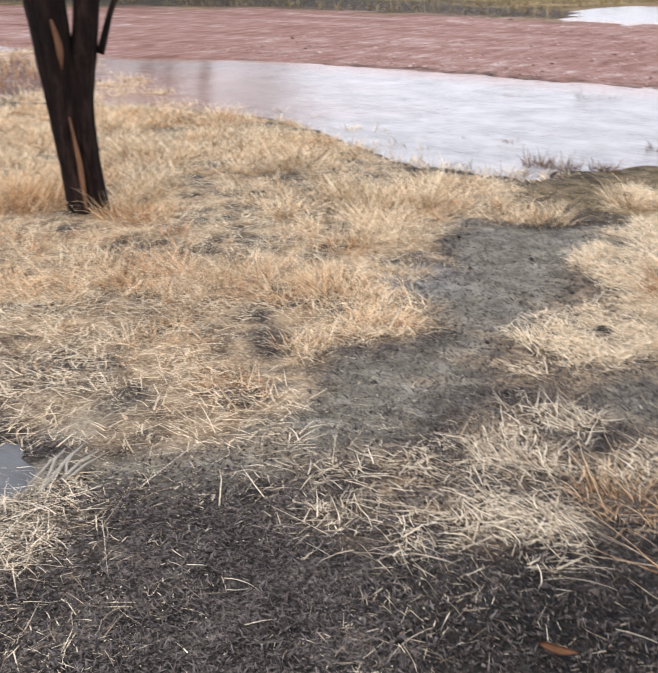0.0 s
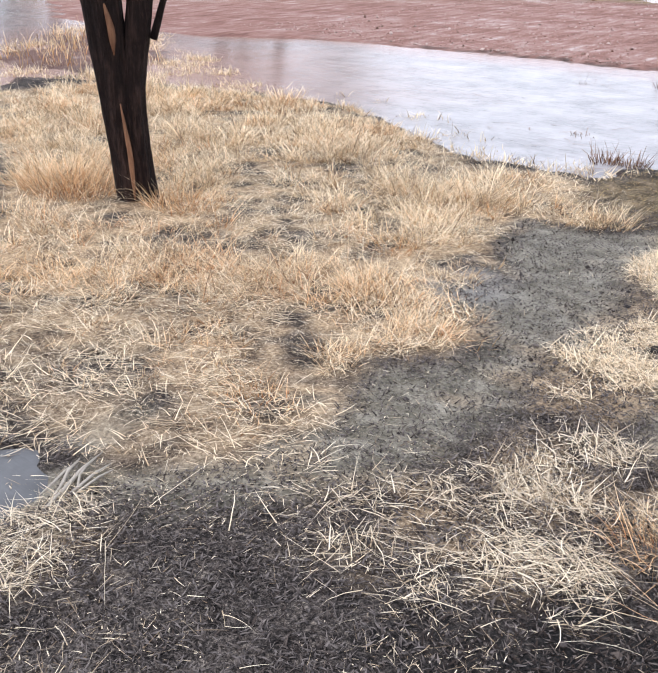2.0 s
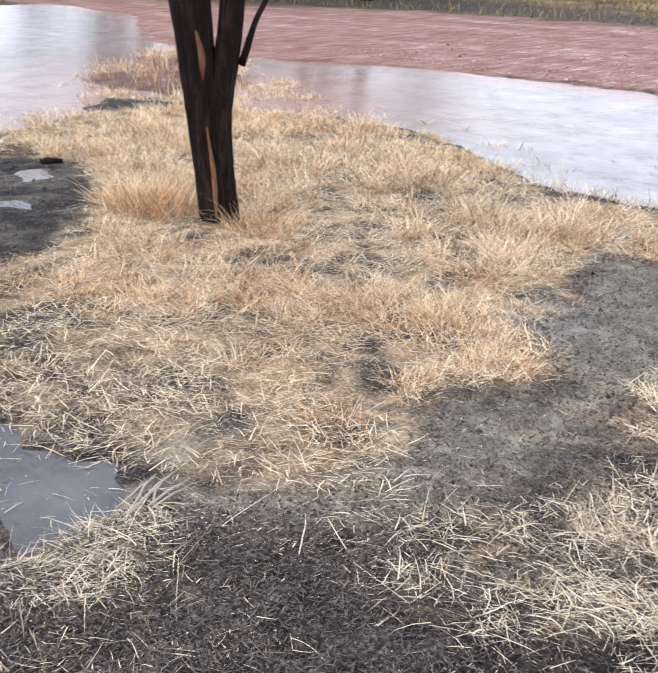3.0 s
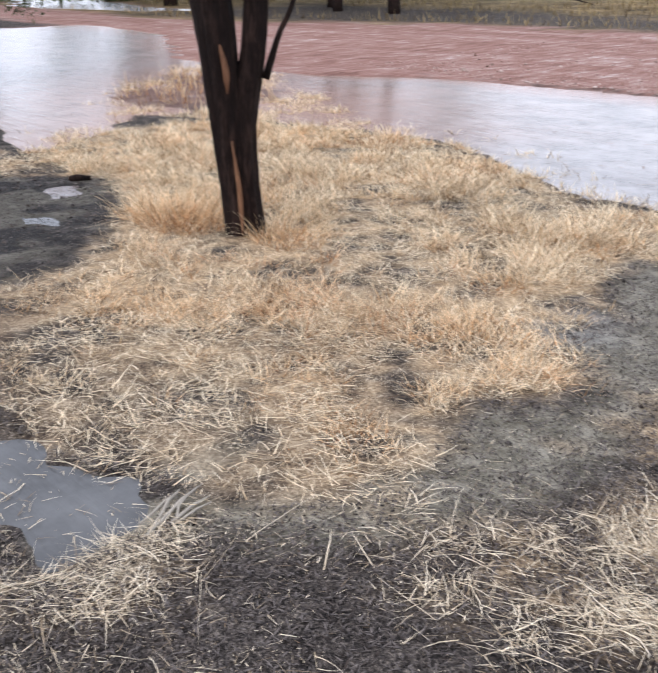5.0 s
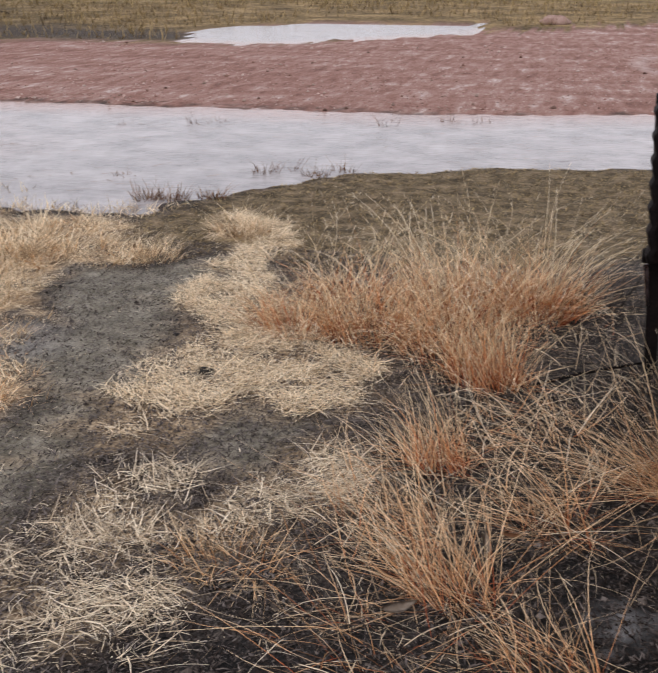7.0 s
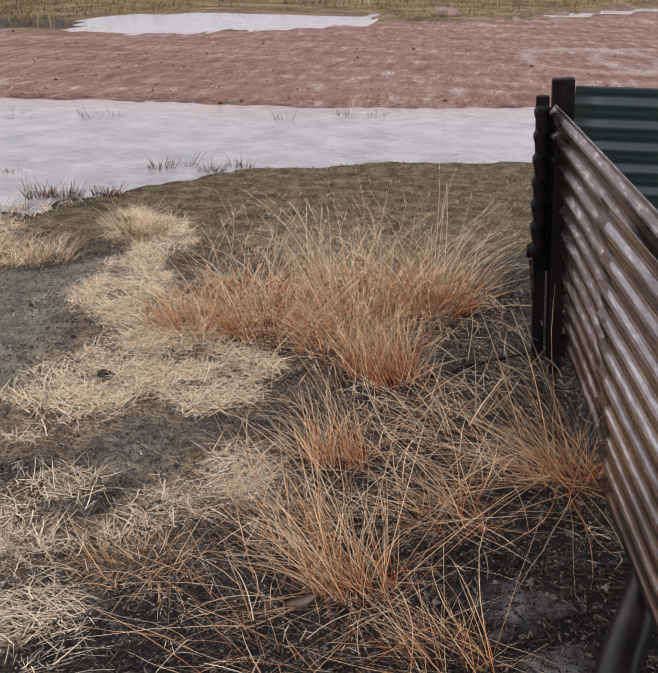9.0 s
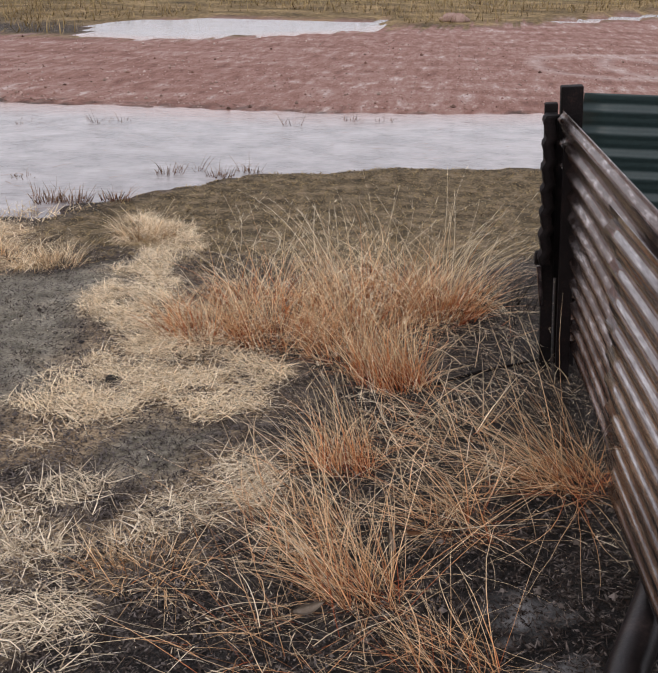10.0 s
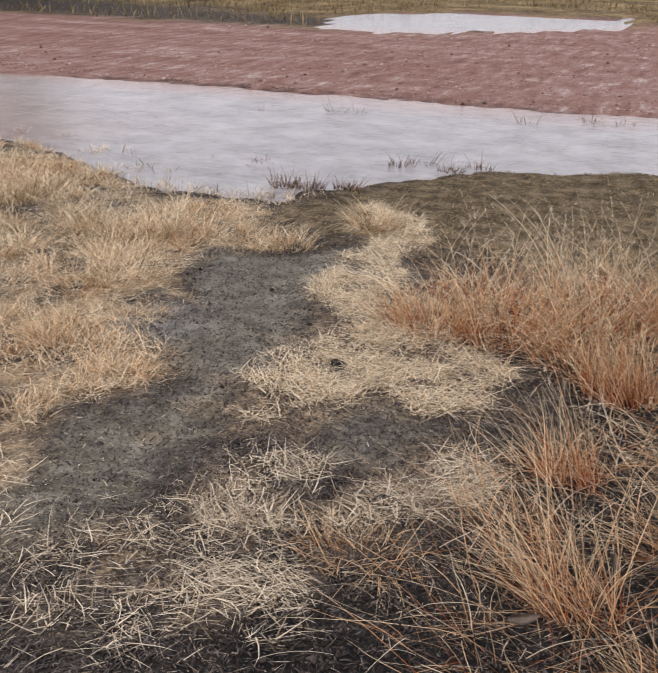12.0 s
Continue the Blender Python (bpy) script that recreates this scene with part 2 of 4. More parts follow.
# ---------------------------------------------------------------- helpers
def mesh_from(name, verts, faces, mat, attrs=None, smooth=False):
    me = bpy.data.meshes.new(name)
    verts, faces = np.asarray(verts, np.float32), np.asarray(faces, np.int32)
    n, k = faces.shape
    me.vertices.add(len(verts))
    me.vertices.foreach_set("co", verts.ravel())
    me.loops.add(n * k)
    me.loops.foreach_set("vertex_index", faces.ravel())
    me.polygons.add(n)
    me.polygons.foreach_set("loop_start", np.arange(n, dtype=np.int32) * k)
    me.polygons.foreach_set("use_smooth", np.full(n, smooth))
    for key, val in (attrs or {}).items():
        a = me.attributes.new(key, "FLOAT", "POINT")
        a.data.foreach_set("value", np.asarray(val, np.float32))
    me.materials.append(mat)
    me.update(calc_edges=True)
    me.validate()
    return me


def from_bm(name, bm, mat, smooth=False):
    me = bpy.data.meshes.new(name)
    bmesh.ops.recalc_face_normals(bm, faces=bm.faces[:])
    bm.to_mesh(me)
    bm.free()
    me.materials.append(mat)
    for p in me.polygons:
        p.use_smooth = smooth
    return me


def part(name, me, parent, label=""):
    ob = new(name, me)
    ob.parent = parent
    if label:
        ob["label"] = label
    return ob


def thing(name, label, category, at=(0, 0, 0), group="", kind="", data=None):
    ob = new(name, data)
    ob.location = at
    return tagged(ob, label, category, group, kind)


RNG = np.random.default_rng(7)


def value_noise(x, y, scale, seed=0):
    """Smooth noise in about -1..1 over arrays."""
    x, y = np.asarray(x) * scale, np.asarray(y) * scale
    xi, yi = np.floor(x).astype(np.int64), np.floor(y).astype(np.int64)
    fx, fy = x - xi, y - yi
    fx, fy = fx * fx * (3 - 2 * fx), fy * fy * (3 - 2 * fy)

    def h(a, b):
        n = (a * 374761393 + b * 668265263 + seed * 982451653) & 0x7FFFFFFF
        n = ((n ^ (n >> 13)) * 1274126177) & 0x7FFFFFFF
        return ((n ^ (n >> 16)) & 0xFFFF) / 32767.5 - 1
    return (h(xi, yi) * (1 - fx) + h(xi + 1, yi) * fx) * (1 - fy) + (h(xi, yi + 1) * (1 - fx) + h(xi + 1, yi + 1) * fx) * fy


def fractal(x, y, scale, seed=0, octaves=4):
    return sum(value_noise(x, y, scale * 2 ** k, seed + k) * 0.5 ** k for k in range(octaves)) / 1.6


def inside(poly, x, y):
    """Signed distance to a polygon, positive inside."""
    x, y = np.asarray(x, float), np.asarray(y, float)
    best, ins = np.full(x.shape, 1e9), np.zeros(x.shape, bool)
    for (ax, ay), (bx, by) in zip(poly, poly[1:] + poly[:1]):
        ex, ey = bx - ax, by - ay
        s = np.clip(((x - ax) * ex + (y - ay) * ey) / (ex * ex + ey * ey), 0, 1)
        best = np.minimum(best, np.hypot(x - ax - s * ex, y - ay - s * ey))
        ins ^= ((ay > y) != (by > y)) & (x < ex * (y - ay) / (by - ay if by != ay else 1e-9) + ax)
    return np.where(ins, best, -best)


def soft(d, w):
    return np.clip(d / w * 0.5 + 0.5, 0, 1)


# ---------------------------------------------------------------- the plan
PUDDLE = [(4, 7.3), (1.0, 6.62), (0.27, 6.48), (-0.32, 6.3), (-0.9, 6.02), (-1.28, 5.62), (-1.55, 5.2), (-1.75, 4.95), (-1.85, 4.6), (-2.2, 4.6),
          (-2.6, 4.6), (-3.0, 4.8), (-3.5, 5.0), (-4.2, 5.4), (-5.2, 5.3), (-6.2, 5.0), (-7.2, 4.4), (-6.6, 3.6), (-6.3, 2.9), (-7.2, 3.0), (-8.7, 3.7),
          (-10.8, 3.6), (-16, 4.5), (-21, 7), (-20, 10.8), (-16, 10.2), (-11.5, 7.6), (-8.6, 7.6), (-7.2, 8.35), (-5.0, 8.6), (-3.2, 8.72), (-0.4, 8.87), (1.2, 9.3), (4, 10)]
FAR_POOL = [(-6.6, 16.2), (-5.2, 16.3), (-4.2, 17), (-2.8, 18.5), (-1.4, 19.9), (-1.8, 23.6), (-3.6, 22.3), (-4.6, 23.0), (-6.2, 22.6), (-8.0, 20)]
EAST_POOL = [(1.7, 23.0), (3.4, 25), (9, 30), (10, 34), (5, 29), (2.2, 25.2)]
WEST_POOL = [(-40, 17.5), (-31, 14.2), (-26, 14.6), (-23, 16.2), (-29, 17.2), (-38, 20)]
SMALL_POOL = [(-2.6, 0.62), (-2.2, 0.8), (-2.1, 0.9), (-1.9, 0.9), (-1.74, 0.95), (-1.63, 1.04), (-1.5, 1.03), (-1.42, 0.92), (-1.43, 0.81), (-1.41, 0.7), (-1.4, 0.62), (-1.55, 0.66), (-1.66, 0.7), (-1.8, 0.62), (-2.3, 0.4)]
HOLLOW = [(-1.74, 1.17), (-1.67, 1.29), (-1.55, 1.34), (-1.48, 1.26), (-1.56, 1.15)]
ISLET = [(-7.5, 4.9), (-8.3, 4.7), (-9.9, 6.5), (-8.8, 7.0), (-7.2, 5.9)]
LEFT_GRASS = [(-8.7, 3.5), (-10.8, 3.8), (-10.6, 3.0), (-7.6, 2.2), (-6.8, 2.7)]
LEFT_STRIP = [(-6.5, 2.75), (-5.3, 2.75), (-5.6, 2.4), (-6.2, 2.1), (-7.3, 1.8), (-7.4, 2.3)]
LEFT_POOLS = [[(-4.74, 2.26), (-4.76, 2.48), (-5.04, 2.6), (-5.12, 2.44)], [(-4.37, 1.94), (-4.22, 2.09), (-4.42, 2.13), (-4.55, 2.0)]]
SHOAL = [(-6.5, 3.2), (-7.5, 4.5), (-9.6, 6.1), (-10.5, 7.3), (-8, 6.6), (-6.4, 6.2), (-5.5, 5.4), (-6.1, 4.9), (-6.55, 4.0)]
MIRE = [(-3.45, 1.5), (-3.9, 2.2), (-4.6, 2.85), (-5.3, 2.75), (-6.5, 2.0), (-5, 1.0), (-3.4, 0.8)]
ROAD = [(60, 40), (60, 20), (20, 11.5), (4, 9.6), (1.2, 9.1), (-0.4, 8.7), (-3, 8.75), (-5, 8.6), (-7.2, 8.2), (-8.4, 7.0), (-11.5, 7.2), (-16, 9.6), (-21, 10.3), (-60, 12),
        (-60, 16), (-30, 14), (-21, 13.2), (-17, 13.9), (-14, 15.6), (-8, 16.0), (-5, 16.6), (-4, 17.2), (-1.5, 20.2), (2, 23.3), (8, 29), (30, 48)]
SILT = [(-1.28, 1.98), (-1.02, 2.3), (-1.5, 2.72), (-1.38, 2.95), (-1.62, 3.26), (-1.75, 3.72), (-1.38, 3.76), (-1.05, 4.1), (-1.0, 3.33), (-0.84, 2.95), (-0.86, 2.53),
        (-0.82, 2.2), (-0.92, 1.67), (-0.95, 1.4), (-1.4, 0.9), (-1.55, 0.75), (-1.45, 1.05), (-1.1, 1.5), (-1.2, 1.75)]
TRACK = [(-1.1, 1.55), (-1.23, 1.78), (-1.28, 2.03), (-1.14, 2.24), (-1.15, 2.68), (-0.87, 2.43), (-0.78, 2.15), (-0.76, 1.89), (-0.78, 1.68), (-0.88, 1.5), (-0.97, 1.45)]
SILT_SPOT = [(-0.57, 2.3), (-0.53, 2.56), (-0.35, 2.54), (-0.19, 2.47), (-0.23, 2.18), (-0.30, 2.06), (-0.45, 2.1)]
DAMP = [(1.4, 6.6), (1.4, 4.6), (0.75, 4.45), (0.35, 4.05), (-0.7, 4.0), (-1.0, 4.2), (-1.5, 3.9), (-1.75, 4.5), (-1.5, 5.2), (-0.9, 6.0), (0.3, 6.5)]
FIELD = [(-1.09, 1.55), (-1.2, 1.75), (-1.31, 2.05), (-1.04, 2.34), (-1.53, 2.72), (-1.40, 2.95), (-1.64, 3.26), (-1.74, 3.72), (-1.40, 3.78), (-1.42, 4.2), (-1.85, 4.5),
         (-2.5, 4.5), (-3.4, 4.85), (-4.2, 5.3), (-5.4, 5.2), (-6.1, 4.9), (-6.7, 3.9), (-6.2, 2.7), (-5.2, 2.85), (-4.3, 2.62), (-3.8, 2.15), (-3.5, 1.85), (-3.4, 1.2), (-3, 0.85),
         (-2.15, 0.93), (-1.9, 0.95), (-1.6, 1.1), (-1.39, 1.02), (-1.22, 1.3)]
SPIT = [(-1.05, 3.4), (-0.9, 3.03), (-0.8, 2.77), (-0.93, 2.46), (-1.0, 2.2), (-0.74, 2.08), (-0.52, 2.24), (-0.5, 2.46), (-0.46, 2.56), (-0.31, 2.5), (-0.12, 2.6), (-0.08, 2.85),
        (-0.2, 3.05), (-0.41, 3.15), (-0.55, 3.22), (-0.64, 3.48), (-0.72, 3.75), (-0.8, 4.1), (-0.92, 4.45), (-1.25, 4.85), (-1.4, 4.75), (-1.2, 4.45), (-1.07, 4.1), (-1.02, 3.74)]
MAT = [(-0.92, 1.38), (-0.88, 1.55), (-0.95, 1.8), (-0.8, 1.95), (-0.68, 2.03), (-0.5, 2.2), (-0.42, 2.12), (-0.22, 2.12), (-0.22, 2.3), (-0.08, 2.43), (0.06, 2.2),
       (0.0, 1.95), (-0.2, 1.72), (-0.35, 1.58), (-0.42, 1.42), (-0.55, 1.4), (-0.72, 1.22), (-0.8, 1.25)]
NEAR_STRAW = [(-1.5, 0.42), (-1.41, 0.6), (-1.39, 0.8), (-1.34, 0.93), (-1.2, 0.87), (-1.12, 0.72), (-1.2, 0.57), (-1.35, 0.4)]
LEAFMOULD = [(-24, 13.5), (-17, 14.5), (-14, 15.9), (-8, 16.3), (-5.6, 16.8), (-5.6, 18.2), (-9, 19.5), (-15, 21), (-24, 21)]
CINDER = [(-0.5, 1.15), (-0.3, 1.5), (-0.1, 1.62), (0.0, 1.9), (0.05, 2.4), (0.25, 2.75), (0.5, 3.1), (0.5, 3.8), (0.75, 4.2), (1.4, 4.4), (1.5, 1.0), (0.2, 0.4)]
POOLS = [PUDDLE, FAR_POOL, EAST_POOL, WEST_POOL]


def pool_depth(x, y):
    """Metres into the nearest pool, with an uneven shore."""
    wob = 0.10 * fractal(x, y, 2.2, 3) + 0.05 * value_noise(x, y, 9, 5)
    far = np.clip((np.asarray(y) - 9) / 8, 0, 1)
    d = np.maximum.reduce([inside(p, x, y) for p in POOLS]) + wob * (1 + 3 * far)
    d = np.minimum(d, -inside(ISLET, x, y) + wob * 3)
    shoal = inside(SHOAL, x, y)
    d = np.where(shoal > 0, np.minimum(d, 0.05 + 0.3 * fractal(x, y, 1.5, 59) + 0.3 * np.clip(0.4 - shoal, 0, 1)), d)
    small = np.maximum.reduce([inside(p, x, y) for p in [SMALL_POOL, HOLLOW]]) + 0.6 * wob
    left = np.maximum.reduce([inside(p, x, y) for p in LEFT_POOLS]) + 0.10 * fractal(x, y, 6, 91)
    small = np.maximum(small, left)
    return np.maximum(d, small)


def height(x, y):
    d = pool_depth(x, y)
    z = 0.012 + 0.018 * fractal(x, y, 1.6, 11) + 0.006 * fractal(x, y, 7, 17, 3)
    bank = np.clip((np.asarray(y) - 21) / 30, 0, 1) * 0.5
    dip = np.clip(d / 0.12, -1, 1)
    return np.where(d > -0.12, np.minimum(z, -0.018 * dip + 0.002), np.maximum(z, 0.004)) + np.where(d < -0.12, bank, 0)


# ---------------------------------------------------------------- ground and water
def axis(near0, near1, fine, far0, far1):
    a = [near0]
    step = fine
    while a[-1] < near1:
        a.append(a[-1] + fine)
    step = fine
    while a[-1] < far1:
        step = min(step * 1.09, 40)
        a.append(a[-1] + step)
    b, step = [near0], fine
    while b[-1] > far0:
        step = min(step * 1.09, 40)
        b.append(b[-1] - step)
    return np.array(b[:0:-1] + a)


def build_ground():
    xs, ys = axis(-5.5, 1.6, 0.035, -900, 900), axis(0.3, 9.3, 0.035, -900, 1200)
    X, Y = np.meshgrid(xs, ys)
    X, Y = X.ravel(), Y.ravel()
    nx, ny = len(xs), len(ys)
    Z = height(X, Y)
    i = (np.arange(ny - 1)[:, None] * nx + np.arange(nx - 1)[None]).ravel()
    faces = np.stack([i, i + 1, i + 1 + nx, i + nx], 1)
    w = 0.06 * fractal(X, Y, 4, 21) + 0.05 * value_noise(X, Y, 14, 23)
    wf = w * (1 + np.clip((Y - 7) * 0.6, 0, 6))
    grass = np.maximum.reduce([inside(p, X, Y) for p in (FIELD, SPIT, MAT, NEAR_STRAW, LEFT_GRASS, LEFT_STRIP)]) + 1.3 * w
    grass = np.minimum(grass, 1.3 * w - inside(TRACK, X, Y))
    silt = np.maximum.reduce([inside(SILT, X, Y), inside(HOLLOW, X, Y), inside(SILT_SPOT, X, Y), inside(TRACK, X, Y)]) + w
    ash = 0.07 - np.hypot(X - 0.70, Y - 1.72) + 0.05 * value_noise(X, Y, 30, 4)
    ash = np.maximum(ash, 0.05 - np.hypot(X - 0.78, Y - 1.52) + 0.06 * value_noise(X, Y, 30, 6))
    pale = inside([(-1.62, 2.72), (-1.45, 2.6), (-1.3, 2.75), (-1.38, 2.95), (-1.5, 2.92)], X, Y) + 0.5 * w
    gravel = soft(np.maximum(inside(ROAD, X, Y) + 2.2 * wf, pool_depth(X, Y) - 0.2), 0.25)
    gravel = np.maximum(gravel * (Y > 3.5), 0.5 * soft(inside(ISLET, X, Y) + 0.3, 0.5))
    verge = soft(np.where(Y > 12, 1.0, -1.0) + 0 * X, 0.5) * (gravel < 0.99) * (1 - 0.95 * soft(inside(LEAFMOULD, X, Y) + wf, 1.0))
    mire = soft(inside(MIRE, X, Y) + w, 0.2) * np.clip(0.25 + 1.6 * fractal(X, Y, 5, 67), 0, 0.35)
    attrs = {"silt": np.maximum(soft(silt, 0.06), mire), "flat": soft(inside(DAMP, X, Y) + w, 0.12), "straw": np.maximum(soft(grass, 0.08) * np.clip(0.58 + 1.1 * fractal(X, Y, 5, 31) + 0.9 * fractal(X, Y, 11, 37, 2), 0.05, 1) * (0.45 + 0.55 * np.clip((Y - 1.15) / 0.7, 0, 1)), 0.85 * soft(inside(SPIT, X, Y) + 0.02 + 2.2 * w, 0.12) * np.clip(0.8 + 1.5 * fractal(X, Y, 9, 77), 0, 1)),
             "cinder": np.maximum(soft(inside(CINDER, X, Y) + 1.5 * w, 0.2), 0.85 * soft(inside(MIRE, X, Y) + w, 0.3)), "gravel": gravel, "verge": verge, "ash": np.maximum(soft(ash - 0.015, 0.03) * 0.6, 0.45 * soft(pale, 0.1))}
    me = mesh_from("ground", np.stack([X, Y, Z], 1), faces, M_GROUND, attrs, True)
    return thing("ground", "dark muddy soil with flattened straw and a red gravel road surface", "ground", kind="structure", data=me)


def build_water(name, poly, mat, label, grow=0.35):
    xs, ys = [p[0] for p in poly], [p[1] for p in poly]
    x0, x1, y0, y1 = min(xs) - grow, max(xs) + grow, min(ys) - grow, max(ys) + grow
    n = 40 if grow < 0.2 else 170
    gx, gy = np.meshgrid(np.linspace(x0, x1, n), np.linspace(y0, y1, n))
    v = np.stack([gx.ravel(), gy.ravel(), 0 * gx.ravel()], 1)
    i = (np.arange(n - 1)[:, None] * n + np.arange(n - 1)[None]).ravel()
    f = np.stack([i, i + 1, i + 1 + n, i + n], 1)
    d = inside(poly, v[:, 0], v[:, 1])
    diag = math.hypot((x1 - x0) / n, (y1 - y0) / n)
    keep = (d[f] > -grow - diag).any(1)
    wob = 0.25 * fractal(v[:, 0], v[:, 1], 0.9, 33)
    red = np.clip(1 - (d + wob) / 0.9, 0, 1) * soft(inside(ROAD, v[:, 0], v[:, 1]) + 1.0 + wob, 0.5) * 0.8
    red = np.maximum(red, 0.75 * np.clip(1 + (inside(SHOAL, v[:, 0], v[:, 1]) + 2 * wob) / 2.2, 0, 1))
    me = mesh_from(name, v, f[keep], mat, {"shallow": red})
    return thing(name, label, "puddle", kind="structure", data=me)


build_ground()
build_water("water", PUDDLE, M_WATER, "wide shallow rain puddle reflecting a white sky")
build_water("water", FAR_POOL, M_WATER, "pale puddle along the verge of the gravel road")
build_water("water", EAST_POOL, M_WATER, "pale puddle along the verge of the gravel road")
build_water("water", WEST_POOL, M_WATER, "pale puddle along the verge of the gravel road")
build_water("water", SMALL_POOL, M_POOL, "small grey puddle among flattened straw", 0.03)
for lp in LEFT_POOLS:
    build_water("water", lp, M_POOL, "small bright puddle on dark mud", 0.05)


# ---------------------------------------------------------------- grass blades
def blades(base, azim, length, lean, curl, width, seg=3, tone=None, roll=None, drift=0.5, fade=(-0.1, 0.45)):
    """Curved tapering ribbons. lean: radians from upright at the root; curl: further radians to the tip."""
    n = len(base)
    az = np.asarray(azim)
    dirh = np.stack([np.cos(az), np.sin(az), 0 * az], 1)
    roll = RNG.uniform(-1.2, 1.2, n) if roll is None else roll
    side = np.stack([-np.sin(az + roll), np.cos(az + roll), 0 * az], 1)
    pts, p = [np.array(base, float)], np.array(base, float)
    swing = RNG.normal(0, drift, n)
    for k in range(seg):
        a = lean + curl * (k + 0.5) / seg
        ak = az + swing * (k / seg) ** 1.2 + RNG.normal(0, 0.06 * drift, n)
        dirh = np.stack([np.cos(ak), np.sin(ak), 0 * ak], 1)
        p = p + (length / seg)[:, None] * (np.sin(a)[:, None] * dirh + np.cos(a)[:, None] * np.array([0, 0, 1.0]))
        p[:, 2] = np.maximum(p[:, 2], 0.004 + 0.004 * RNG.random(n))
        pts.append(p)
    V, F, along = [], [], []
    for k in range(seg):
        w = (width * (1 - 0.75 * k / seg) / 2)[:, None]
        V += [pts[k] - side * w, pts[k] + side * w]
        along += [np.full(n, k / seg)] * 2
    V.append(pts[seg])
    along.append(np.ones(n))
    idx = np.arange(n)
    for k in range(seg - 1):
        a, b, c, d = (2 * k) * n + idx, (2 * k + 1) * n + idx, (2 * k + 3) * n + idx, (2 * k + 2) * n + idx
        F += [np.stack([a, b, c], 1), np.stack([a, c, d], 1)]
    k = seg - 1
    F.append(np.stack([2 * k * n + idx, (2 * k + 1) * n + idx, 2 * seg * n + idx], 1))
    tone = RNG.random(n) if tone is None else tone
    shift = np.tile(RNG.uniform(fade[0], fade[1], n), 2 * seg + 1)
    return np.concatenate(V), np.concatenate(F), {"along": np.clip(np.concatenate(along) + shift, 0, 1), "tone": np.tile(tone, 2 * seg + 1)}


def scatter(poly, count, margin=0.0, wob=0.06, seed=0):
    xs, ys = [p[0] for p in poly], [p[1] for p in poly]
    x, y = RNG.uniform(min(xs) - 0.1, max(xs) + 0.1, count), RNG.uniform(min(ys) - 0.1, max(ys) + 0.1, count)
    d = inside(poly, x, y) + wob * 1.6 * fractal(x, y, 4, 21) - margin
    return x[d > 0], y[d > 0], d[d > 0]


def sheet_of(name, label, chunks, mat, category="grass"):
    vs, fs, al, to, off = [], [], [], [], 0
    for v, f, a in chunks:
        vs.append(v), fs.append(f + off), al.append(a["along"]), to.append(a["tone"])
        off += len(v)
    me = mesh_from(name, np.concatenate(vs), np.concatenate(fs), mat, {"along": np.concatenate(al), "tone": np.concatenate(to)})
    return thing(name, label, category, kind="stuff", data=me)


def base_at(x, y):
    return np.stack([x, y, height(x, y) - 0.003], 1)


# grass of the field: fanned tufts with bare gaps between them
def tufts(cx, cy, per, radius, tall, wide, hue):
    """Many small fans of blades; per-tuft height, tone and lean."""
    n = len(cx)
    own = np.repeat(np.arange(n), per)
    m = len(own)
    size, tone, wind = RNG.uniform(0.55, 1.35, n), RNG.uniform(0.15, 0.85, n), RNG.uniform(0, 6.28, n)
    r, a = radius * size[own] * np.sqrt(RNG.random(m)), RNG.uniform(0, 6.28, m)
    x, y = cx[own] + r * np.cos(a), cy[own] + r * np.sin(a)
    az = np.where(RNG.random(m) < 0.45, wind[own] + RNG.normal(0, 0.5, m), a + RNG.normal(0, 0.4, m))
    lean = np.abs(RNG.normal(0.75, 0.4, m)) + 0.35 * r / radius
    ln = tall[own] * size[own] * RNG.uniform(0.45, 1.35, m)
    ok = pool_depth(x, y) < 0.05
    return [blades(base_at(x[ok], y[ok]), az[ok], ln[ok], lean[ok], RNG.uniform(0.1, 1.2, m)[ok], (wide[own] * RNG.uniform(0.6, 1.4, m))[ok], 3,
                   tone=np.clip(tone[own] + RNG.normal(0, 0.24, m), 0, 1)[ok], fade=hue)]


x, y, d = scatter(FIELD, 7600)
clump = fractal(x, y, 2.4, 41) + 0.6 * fractal(x, y, 6, 43)
rise = np.clip((y - 1.35 - 0.1 * (x + 2.1)) / 0.9, 0, 1)
keep = (RNG.random(len(x)) < np.clip(0.45 + 1.3 * clump, 0.0, 1) * (0.15 + 0.85 * rise)) & (pool_depth(x, y) < 0.0) & (inside(TRACK, x, y) < RNG.uniform(-0.08, 0.02, len(x)))
x, y, d, clump, rise = x[keep], y[keep], d[keep], clump[keep], rise[keep]
rim = np.where(x > -2.0, np.clip(d / 0.3, 0, 1), 1.0)
tall = (0.06 + 0.055 * rise + 0.05 * np.clip(clump, 0, 1)) * np.clip(-pool_depth(x, y) / 0.4, 0.55, 1) * (0.5 + 0.5 * rim)
wide = 0.0027 + 0.0009 * np.clip(y - 2.0, 0, 2.5)
